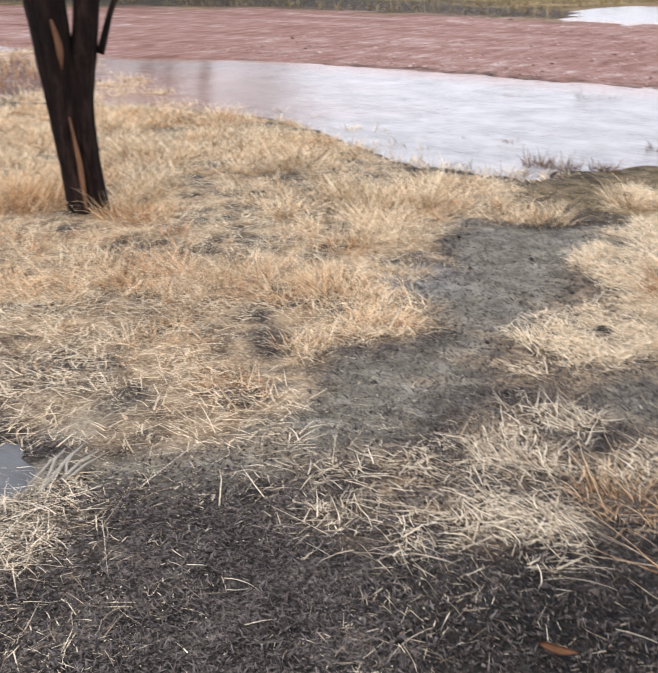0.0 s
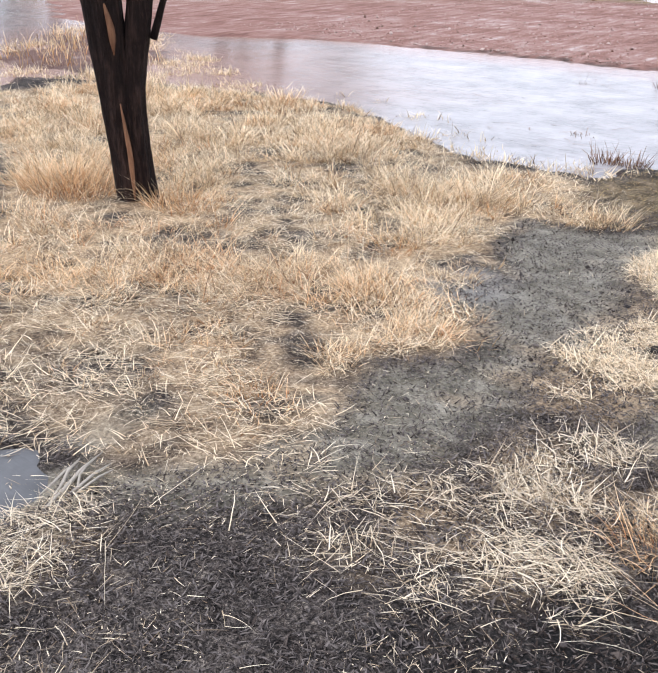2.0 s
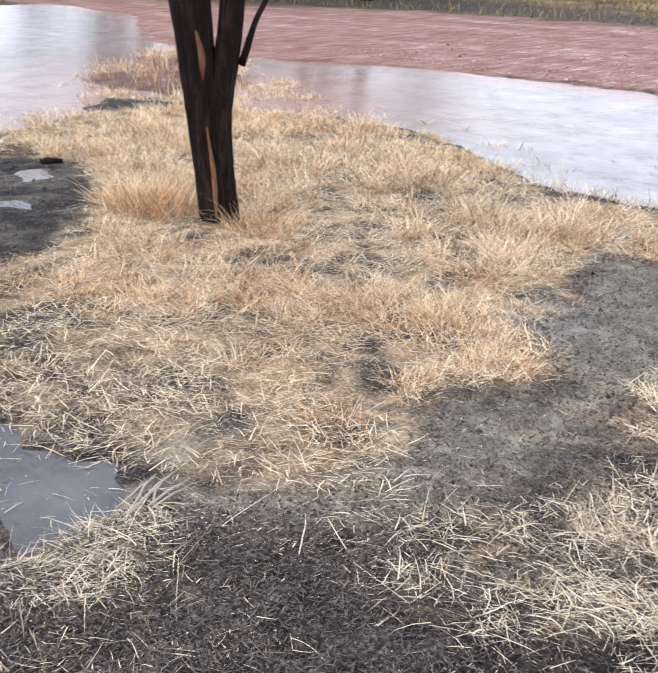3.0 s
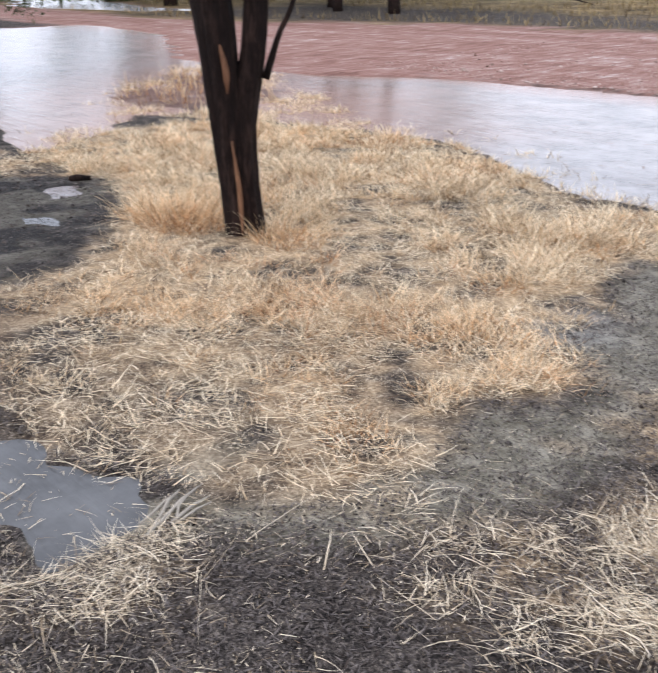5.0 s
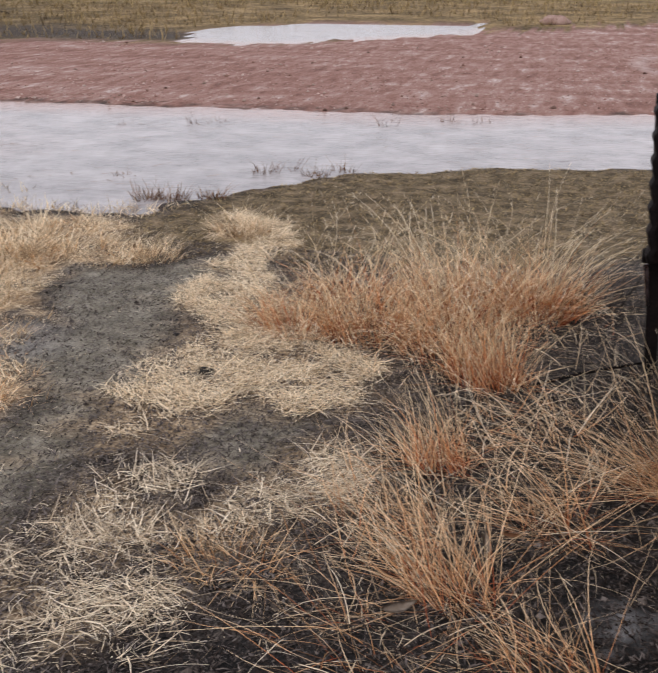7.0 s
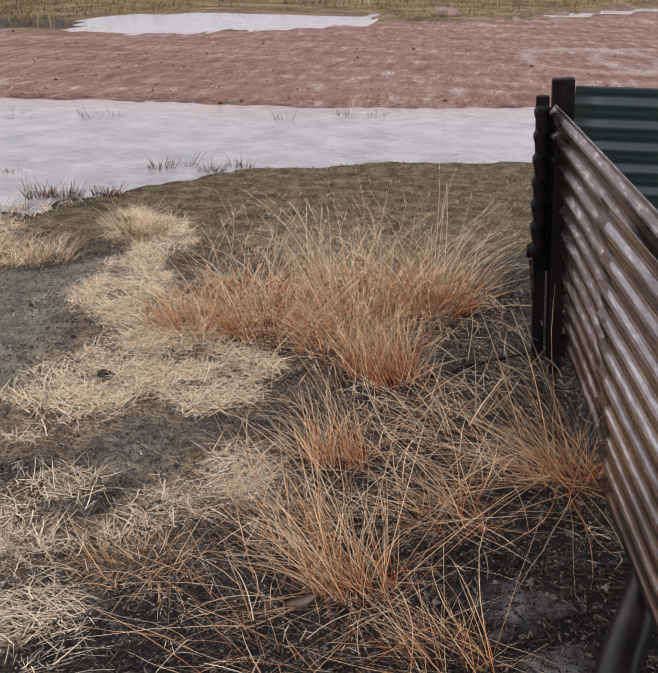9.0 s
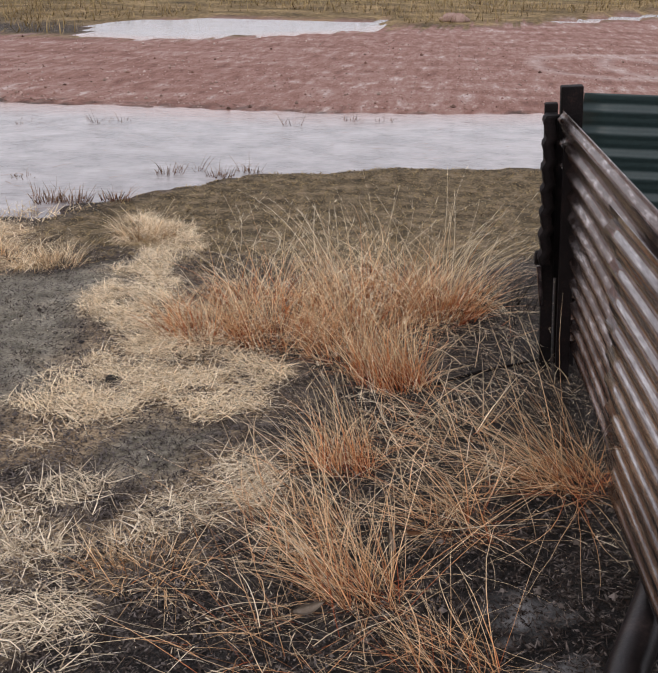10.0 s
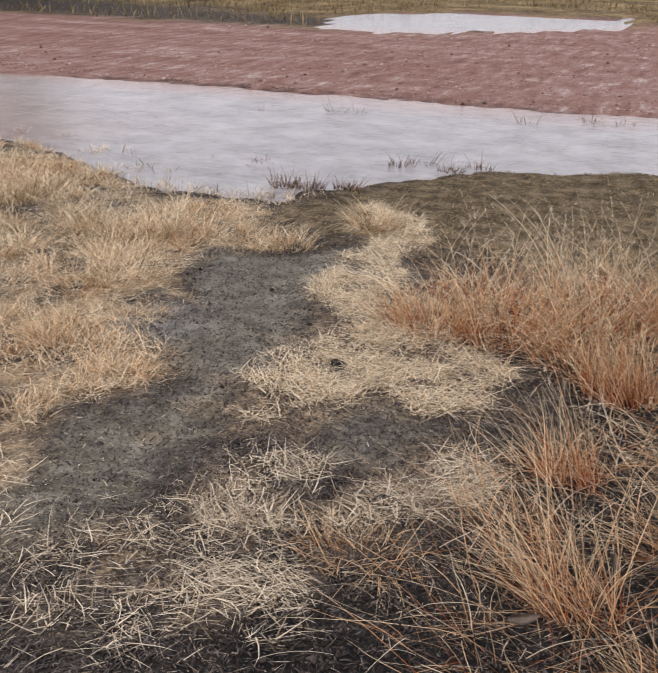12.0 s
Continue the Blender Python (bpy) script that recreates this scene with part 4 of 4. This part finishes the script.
def build_near_tree():
    tree = thing("tree", "dark-barked twin-stemmed tree standing in dry grass", "tree", (-3.35, 2.69, 0))
    px = Vector((0.64, 0.77, 0))
    left = smooth_path([px * -0.015 + Vector((0, 0, -0.05)), px * -0.045 + Vector((0, 0, 0.3)), px * -0.075 + Vector((0, 0, 0.7)), px * -0.115 + Vector((0, 0, 1.15)), px * -0.26 + Vector((0, 0, 1.9)), px * -0.5 + Vector((0.1, -0.1, 3.2))], 34)
    right = smooth_path([px * 0.04 + Vector((0, 0, -0.05)), px * 0.012 + Vector((0, 0, 0.3)), px * 0.012 + Vector((0, 0, 0.58)), px * 0.085 + Vector((0, 0, 0.98)), px * 0.2 + Vector((0, 0, 1.9)), px * 0.6 + Vector((0.1, 0.2, 3.3))], 34)
    trunk = part("trunk", from_bm("trunk", tube(left, lerp_list([0.075, 0.07, 0.085, 0.10, 0.09, 0.05], 34), 30, 0.12, 3), M_BARK, True), tree)
    part("stem", from_bm("stem", tube(right, lerp_list([0.065, 0.062, 0.066, 0.062, 0.055, 0.035], 34), 26, 0.12, 5), M_BARK, True), tree)
    twig = smooth_path([px * 0.13 + Vector((0, 0, 0.78)), px * 0.20 + Vector((0, 0, 0.98)), px * 0.28 + Vector((0, 0, 1.15)), px * 0.45 + Vector((0, 0, 1.7))], 14)
    part("branch", from_bm("branch", tube(twig, lerp_list([0.02, 0.014, 0.012, 0.008], 14), 8, 0.1, 7), M_BARK, True), tree)
    # pale splits in the bark between the stems
    toward = Vector((0.77, -0.64, 0))
    for z0, z1, o, r in ((0.03, 0.50, -0.012, 0.015), (0.72, 0.96, -0.05, 0.018)):
        sp = smooth_path([toward * 0.075 + px * o + Vector((0, 0, z0)), toward * 0.085 + px * (o - 0.006) + Vector((0, 0, (z0 + z1) / 2)), toward * 0.085 + px * (o - 0.03) + Vector((0, 0, z1))], 9)
        part("bark_split", from_bm("bark_split", tube(sp, lerp_list([0.004, r, r * 0.8, 0.003], 9), 8, 0.3, 9), M_HEART, True), tree, "orange-brown bare wood in a split")
    cents, rads = [], []
    for tip in (left[-1], right[-1]):
        for k in range(5):
            a = 1.26 * k + tip.x
            end = tip + Vector((0.9 * math.cos(a), 0.9 * math.sin(a), 0.6 + 0.25 * (k % 3)))
            limb = smooth_path([tip, tip.lerp(end, 0.5) + Vector((0, 0, 0.12)), end], 8)
            part("limb", from_bm("limb", tube(limb, lerp_list([0.035, 0.02, 0.008], 8), 7, 0.1, k), M_BARK, True), tree)
            for q in range(4):
                cents.append(end + Vector((RNG.normal(0, 0.35), RNG.normal(0, 0.35), RNG.normal(0.1, 0.3))))
                rads.append(0.32)
    v, f, a = foliage(cents, rads, 5000, 0.09)
    part("crown", mesh_from("crown", v, f, M_LEAF, a), tree, "sparse narrow grey-green leaves")


build_near_tree()


def far_tree(at, tall, spread, low, leaves, trunk_r, label, seed, size=0.16):
    rnd = random.Random(seed)
    tree = thing("tree", label, "tree", (at[0], at[1], -0.02), "trees beyond the road")
    top = Vector((rnd.uniform(-0.4, 0.4), rnd.uniform(-0.4, 0.4), tall * 0.75))
    path = smooth_path([Vector((0, 0, 0)), Vector((rnd.uniform(-0.1, 0.1), 0.05, tall * 0.25)), top], 14)
    part("trunk", from_bm("trunk", tube(path, lerp_list([trunk_r * 1.25, trunk_r, trunk_r * 0.35], 14), 12, 0.12, seed), M_BARK, True), tree)
    cents, rads = [], []
    for k in range(9):
        a = 2 * math.pi * k / 9 + rnd.random()
        st = path[rnd.randint(6, 13)]
        r = spread * rnd.uniform(0.45, 1.0)
        end = Vector((r * math.cos(a), r * math.sin(a), rnd.uniform(low, tall)))
        limb = smooth_path([st, st.lerp(end, 0.5) + Vector((0, 0, 0.3)), end], 7)
        part("limb", from_bm("limb", tube(limb, lerp_list([trunk_r * 0.4, trunk_r * 0.2, 0.015], 7), 6, 0.1, k), M_BARK, True), tree)
        for q in range(5):
            cents.append(end + Vector((rnd.gauss(0, spread * 0.25), rnd.gauss(0, spread * 0.25), rnd.gauss(0, 0.45))))
            rads.append(spread * rnd.uniform(0.16, 0.3))
    v, f, a = foliage(cents, rads, leaves, size)
    part("crown", mesh_from("crown", v, f, M_LEAF, a), tree)
    return tree


VT = "slender dark-trunked tree on the far verge"
for at, tall, spread, low, leaves, tr, sd in (((-17.3, 18.1), 7.5, 3.0, 2.3, 16000, 0.13, 2), ((-19.6, 18.2), 7.0, 3.0, 2.3, 16000, 0.12, 3), ((-21.4, 19.6), 7.6, 3.0, 2.3, 16000, 0.12, 4)):
    far_tree(at, tall, spread, low, leaves, tr, VT, sd, 0.22)
for at, sd in (((-27, 17.5), 11), ((-31, 20), 12), ((-25, 24), 13), ((-36, 13), 16)):
    far_tree(at, 8.5, 3.8, 1.2, 14000, 0.18, "broad dusty-green tree in the woods beyond the road", sd, 0.3)
far_tree((-11.3, 3.4), 3.2, 1.25, 0.75, 30000, 0.09, "leafy tree drooping over the puddle", 5, 0.06)

# ---------------------------------------------------------------- the fence
FX0, FY0 = 0.905, 3.10


def corrugated(length, high, z0, pitch=0.076, amp=0.0068, thick=0.0016, sag=0.012, seed=1, rag=0.0):
    """A corrugated sheet along -Y with level ribs, its face towards -X."""
    def wave(z):
        return math.sin(2 * math.pi * z / pitch) + 0.5 * math.sin(4 * math.pi * z / pitch)

    nz, ny = int(high / pitch * 10), 26
    bm = bmesh.new()
    rnd = random.Random(seed)
    start = [rag * rnd.uniform(-1, 1) for _ in range(nz + 1)]
    layers = []
    for lay in (0, 1):
        g = []
        for i in range(ny + 1):
            row = []
            for j in range(nz + 1):
                u, z = i / ny, z0 + high * j / nz
                off = amp * wave(z) + sag * math.sin(3.1 * u + seed) * math.sin(2.2 * z + 1) + lay * thick
                yy = -length * u + (1 - u) * start[j // 10 * 10 if j // 10 * 10 <= nz else nz]
                row.append(bm.verts.new((off, yy, z)))
            g.append(row)
        layers.append(g)
    for lay, g in enumerate(layers):
        for i in range(ny):
            for j in range(nz):
                q = (g[i][j], g[i + 1][j], g[i + 1][j + 1], g[i][j + 1])
                bm.faces.new(q if lay else q[::-1])
    a, b = layers
    for j in range(nz):
        for i in (0, ny):
            bm.faces.new((a[i][j], a[i][j + 1], b[i][j + 1], b[i][j]))
    for i in range(ny):
        for j in (0, nz):
            bm.faces.new((a[i][j], a[i + 1][j], b[i + 1][j], b[i][j]))
    return bm


back = thing("fence_sheet", "rusty brown corrugated iron fence sheet on dark posts", "fence", (FX0 - 0.004, FY0 + 0.065, 0), "fence sheets",
             data=from_bm("fence_sheet", corrugated(1.57, 0.84, 0.09, seed=1), M_RUST, True))
back.rotation_euler = (0, radians(-7.2), radians(3.8))
front = thing("fence_sheet", "weathered galvanised corrugated iron sheet lapped over another", "fence", (FX0 + 0.042, FY0 - 0.98, 0), "fence sheets",
              data=from_bm("fence_sheet", corrugated(2.4, 0.80, 0.09, seed=4, rag=0.05), M_ZINC, True))
front.rotation_euler = (0, radians(-8.2), radians(5.0))
green = thing("fence_sheet", "dark green corrugated iron fence sheet", "fence", (FX0 - 0.03, FY0 + 0.22, 0), "fence sheets",
              data=from_bm("fence_sheet", corrugated(2.6, 0.9, 0.06, seed=2, sag=0.004), M_GREEN, True))
green.rotation_euler = (0, 0, radians(90))

post = thing("fence_post", "thick dark iron fence post with a square top", "fence post", (0.903, 3.2, -0.05), "fence posts", data=from_bm("fence_post", box(0.072, 0.06, 1.05, 0.006), M_IRON))
post.rotation_euler = (0, radians(-4.6), 0)
picket = thing("fence_post", "dark iron picket bolted to the fence corner", "fence post", (0.885, 3.045, -0.03), "fence posts", data=from_bm("fence_post", box(0.046, 0.03, 0.86, 0.004), M_IRON))
picket.rotation_euler = (0, radians(-4.2), 0)
# added dark sheet: fills the gap between stake and post so it reads dark
plate = thing("fence_plate", "dark flat iron plate closing the fence corner", "fence plate", (0.862, 3.175, 0.34), "fence posts", data=from_bm("fence_plate", box(0.075, 0.012, 0.57, 0.003), M_IRON))
plate.rotation_euler = (0, radians(-4.6), 0)
stake = thing("fence_post", "dark iron stake with a ragged edge at the fence end", "fence post", (0.832, 3.14, -0.03), "fence posts", data=from_bm("fence_post", box(0.042, 0.04, 0.98, 0.005), M_IRON))
stake.rotation_euler = (0, radians(-4.6), 0)
rail = thing("rail_end", "short rusty pipe end sticking out of the fence", "pipe", (0.80, 3.1, 0.0), data=from_bm("rail_end", tube([(-0.05, 0, 0.43), (-0.045, 0, 0.43), (0.0, 0, 0.43)], [0.022, 0.026, 0.024], 12), M_IRON))
edge = thing("fence_sheet", "narrow ragged strip of dark corrugated iron, seen edge-on", "fence", (0.797, 3.13, 0), "fence sheets", data=from_bm("fence_sheet", corrugated(0.085, 0.5, 0.42, 0.076, 0.0045, 0.035, 0.006, 3), M_IRON, True))
edge.rotation_euler = (0, radians(-4.0), 0)
bm = box(0.016, 0.004, 0.15, 0.001)
flash = thing("metal_strip", "pale bent metal strip hanging on the fence end", "metal strip", (0.792, 3.115, 0.25), data=from_bm("metal_strip", bm, M_ZINC))
flash.rotation_euler = (0, radians(-10), radians(15))
pipe = thing("brace_pipe", "dark round iron pipe lying against the fence foot", "pipe", (0, 0, 0), data=from_bm("brace_pipe", tube([(0.77, 1.1, 0.04), (0.9, 1.55, 0.04), (1.03, 1.9, 0.04), (1.12, 2.15, 0.04)], [0.043, 0.043, 0.043, 0.043], 20), M_PIPE, True))

# ---------------------------------------------------------------- small things
def lump(name, label, category, at, size, mat, seed=1):
    bm = bmesh.new()
    bmesh.ops.create_icosphere(bm, subdivisions=3, radius=1)
    for v in bm.verts:
        v.co *= 1 + 0.35 * noise.noise(v.co * 1.7 + Vector((seed, 0, 0)))
        v.co = Vector((v.co.x * size[0], v.co.y * size[1], v.co.z * size[2]))
    return thing(name, label, category, at, data=from_bm(name, bm, mat, True))


def leaf(label, at, length, turn, tilt, mat):
    bm = bmesh.new()
    n, rows = 10, []
    for k in range(n + 1):
        u = k / n
        w = length * 0.14 * math.sin(math.pi * u ** 0.8) + 0.0008
        bend = 0.25 * length * (u - 0.5) ** 2
        rows.append([bm.verts.new((length * (u - 0.5), s * w + 0.2 * length * (u - 0.5) ** 2, bend + (0.004 if s else 0.0) + 0.003)) for s in (-1, 0, 1)])
    for a, b in zip(rows, rows[1:]):
        for s in (0, 1):
            bm.faces.new((a[s], a[s + 1], b[s + 1], b[s]))
    bmesh.ops.solidify(bm, geom=bm.faces[:], thickness=0.0008)
    ob = thing("dead_leaf", label, "leaf", at, "fallen leaves", data=from_bm("dead_leaf", bm, mat, True))
    ob.rotation_euler = (radians(tilt), 0, radians(turn))
    return ob


lump("soil_clod", "dark clod of earth lying on pale straw", "clod", (-0.66, 2.72, 0.016), (0.026, 0.022, 0.013), M_CLOD, 9)
leaf("pale curled dead leaf on dark mulch", (0.23, 1.61, 0.05), 0.085, 35, 20, M_DEADLEAF)
leaf("pale dead leaf caught among grass stems", (0.385, 1.86, 0.07), 0.09, 100, 35, M_DEADLEAF)
leaf("brown dead leaf lying among grass stems", (0.44, 1.92, 0.06), 0.05, 5, 10, M_BROWNLEAF)
leaf("curled orange-brown dead leaf on dark mulch", (-0.133, 1.130, 0.03), 0.075, 15, 12, M_BROWNLEAF)
log = thing("log", "short dark log lying at a small puddle", "log", (-5.1, 2.68, 0.03), data=from_bm("log", tube([(-0.055, -0.05, -0.008), (-0.02, -0.015, 0), (0.045, 0.05, -0.004)], [0.014, 0.022, 0.015], 12, 0.3), M_BARK, True))
for dx, turn, ln, r in ((0, 112, 0.24, 0.006), (0.03, 100, 0.16, 0.005), (-0.02, 124, 0.15, 0.005), (0.045, 92, 0.12, 0.004), (0.015, 132, 0.11, 0.004), (-0.035, 106, 0.13, 0.004)):
    st = thing("bark_strip", "pale peeled bark strip lying across straw", "bark", (-1.42 + dx, 1.0 + 0.5 * dx, 0.024), "bark strips", data=from_bm("bark_strip", tube([(-ln / 2, 0.01, -0.012), (-ln / 5, 0, 0.002), (ln / 5, 0.006, 0.006), (ln / 2, -0.008, 0.016)], [0.002, r, r * 0.9, 0.0015], 7, 0.3), M_PALEBARK, True))
    st.rotation_euler = (0, 0, radians(turn))
lump("rock", "small reddish rock at the roadside", "rock", (-0.14, 22.9, 0.1), (0.32, 0.2, 0.14), M_STONE, 5)

# a fallen limb on the verge
limb = thing("fallen_branch", "dark leafless fallen branch on the far verge", "branch", (-17.5, 25.0, 0.0))
main = smooth_path([(-2.2, 1.2, 0.12), (-0.8, 0.4, 0.35), (0.8, -0.4, 0.25), (2.4, -1.1, 0.08)], 16)
part("stem", from_bm("stem", tube(main, lerp_list([0.05, 0.045, 0.03, 0.012], 16), 9, 0.2, 4), M_BARK, True), limb)
for k, (dx, dy, dz) in ((5, (0.35, 0.4, 0.22)), (8, (0.5, -0.3, 0.16)), (11, (0.3, 0.35, 0.12))):
    tw = smooth_path([main[k], main[k] + Vector((dx, dy, dz)) * 0.55, main[k] + Vector((dx, dy, dz))], 7)
    part("twig", from_bm("twig", tube(tw, lerp_list([0.022, 0.014, 0.005], 7), 6, 0.2, k), M_BARK, True), limb)

# verge grass beyond the road
x, y = RNG.uniform(-45, 16, 60000), RNG.uniform(12, 55, 60000)
k = (inside(ROAD, x, y) < -0.4 + 0.5 * fractal(x, y, 0.5, 3)) & (pool_depth(x, y) < -0.2) & (y > 12.5) & (fractal(x, y, 0.35, 61) > -0.25) & (inside(LEAFMOULD, x, y) < RNG.uniform(-0.5, 2.5, len(x)))
x, y = x[k], y[k]
n = len(x)
vb = blades(base_at(x, y), RNG.uniform(0, 6.28, n), RNG.uniform(0.08, 0.3, n), np.abs(RNG.normal(0.3, 0.3, n)), RNG.uniform(0, 0.8, n), RNG.uniform(0.012, 0.03, n), 2)
sheet_of("verge_grass", "rough olive and straw-coloured verge grass", [vb], M_VERGE)

# blades on the islets across the puddle
x, y, d = scatter(LEFT_GRASS, 5000, 0, 0.3)
x2, y2, d2 = scatter(ISLET, 2200, 0, 0.4)
x, y = np.concatenate([x, x2]), np.concatenate([y, y2])
k = (pool_depth(x, y) < 0.05) & (RNG.random(len(x)) < np.clip(0.5 + 1.4 * fractal(x, y, 1.6, 83), 0, 1))
x, y = x[k], y[k]
n = len(x)
sheet_of("dry_grass", "dry golden grass on a low islet in the puddle", [blades(base_at(x, y), RNG.uniform(0, 6.28, n), RNG.uniform(0.1, 0.28, n), np.abs(RNG.normal(0.3, 0.3, n)), RNG.uniform(0, 0.9, n), RNG.uniform(0.006, 0.011, n), 3)], M_GOLD)

# straws afloat on the small pool
x, y, d = scatter(SMALL_POOL, 700, -0.02, 0.05)
n = len(x)
sheet_of("flotsam", "straws and specks afloat on the small puddle", [blades(np.stack([x, y, np.full(n, 0.003)], 1), RNG.uniform(0, 6.28, n), 0.008 + 0.08 * RNG.random(n) ** 3, RNG.uniform(1.45, 1.6, n), RNG.uniform(0, 0.15, n), RNG.uniform(0.0015, 0.004, n), 2, tone=RNG.random(n) ** 1.5)], M_BLEACHED, "straw")

# flotsam on the puddle
x, y = RNG.uniform(-5, 1.2, 900), RNG.uniform(4.5, 8.9, 900)
k = (pool_depth(x, y) > 0.02) & (RNG.random(900) < np.clip(0.25 + 1.6 * fractal(x, y, 1.3, 87), 0, 1))
x, y = x[k], y[k]
n = len(x)
b = np.stack([x, y, np.full(n, 0.003)], 1)
sheet_of("flotsam", "dark straws and twigs floating on the puddle", [blades(b, RNG.normal(0.1, 0.5, n), RNG.uniform(0.03, 0.2, n), RNG.uniform(1.4, 1.6, n), RNG.uniform(0, 0.2, n), RNG.uniform(0.004, 0.01, n), 2)], M_REED, "straw")

def stones(x, y, r):
    """Small eight-faced crumbs at places on the ground."""
    n = len(x)
    z, turn, i = height(x, y) + 0.3 * r, RNG.uniform(0, 6.28, n), np.arange(n)
    V, F = [], []
    for cx, cy, cz in ((1, 0, 0), (0, 1, 0), (-1, 0, 0), (0, -1, 0), (0, 0, 0.8), (0, 0, -0.8)):
        q = RNG.uniform(0.6, 1.3, n) * r
        V.append(np.stack([x + q * (cx * np.cos(turn) - cy * np.sin(turn)), y + q * (cx * np.sin(turn) + cy * np.cos(turn)), z + q * cz], 1))
    for a, b, c in ((0, 1, 4), (1, 2, 4), (2, 3, 4), (3, 0, 4), (1, 0, 5), (2, 1, 5), (3, 2, 5), (0, 3, 5)):
        F.append(np.stack([a * n + i, b * n + i, c * n + i], 1))
    return np.concatenate(V), np.concatenate(F), {"along": np.tile(RNG.random(n), 6), "tone": np.tile(RNG.random(n), 6)}


# crumbs of soil on the trodden track, the mire and round the fence
x, y = RNG.uniform(-6, 1.0, 45000), RNG.uniform(0.9, 4.3, 45000)
k = ((np.maximum(inside(SILT, x, y), inside(TRACK, x, y)) > 0) & (RNG.random(len(x)) < np.clip(0.2 + fractal(x, y, 3, 29), 0.05, 1))) | (inside(MIRE, x, y) > 0) | ((x > 0.4) & (y < 2.3)) | ((x > -0.4) & (y < 1.65))
k &= (pool_depth(x, y) < 0) & (inside(FIELD, x, y) < 0)
x, y = x[k], y[k]
sheet_of("soil_crumbs", "dark crumbs of wet soil on the mud", [stones(x, y, RNG.uniform(0.002, 0.006, len(x)) * (1 + 1.2 * (RNG.random(len(x)) < 0.06)))], M_CHIP, "soil")

# loose gravel on the road
x, y = RNG.uniform(-9, 6, 9000), 8.7 + 9 * RNG.random(9000) ** 1.8
k = (inside(ROAD, x, y) > 0.02) & (pool_depth(x, y) < -0.05)
x, y = x[k], y[k]
M_GRAVEL = blade_material("loose_stones", (0.30, 0.16, 0.13), (0.40, 0.25, 0.21), (0.55, 0.44, 0.39), 0.9)
sheet_of("gravel", "loose reddish and pale gravel on the road", [stones(x, y, RNG.uniform(0.004, 0.012, len(x)) * (1 + 1.4 * (RNG.random(len(x)) < 0.05)))], M_GRAVEL, "gravel")

# a thin dark stick on the soil by the fence
thing("stick", "thin dark stick lying by the fence posts", "stick", (0, 0, 0), data=from_bm("stick", tube([(0.42, 2.86, 0.02), (0.6, 3.0, 0.03), (0.8, 3.14, 0.03)], [0.006, 0.007, 0.005], 8, 0.2), M_IRON, True))
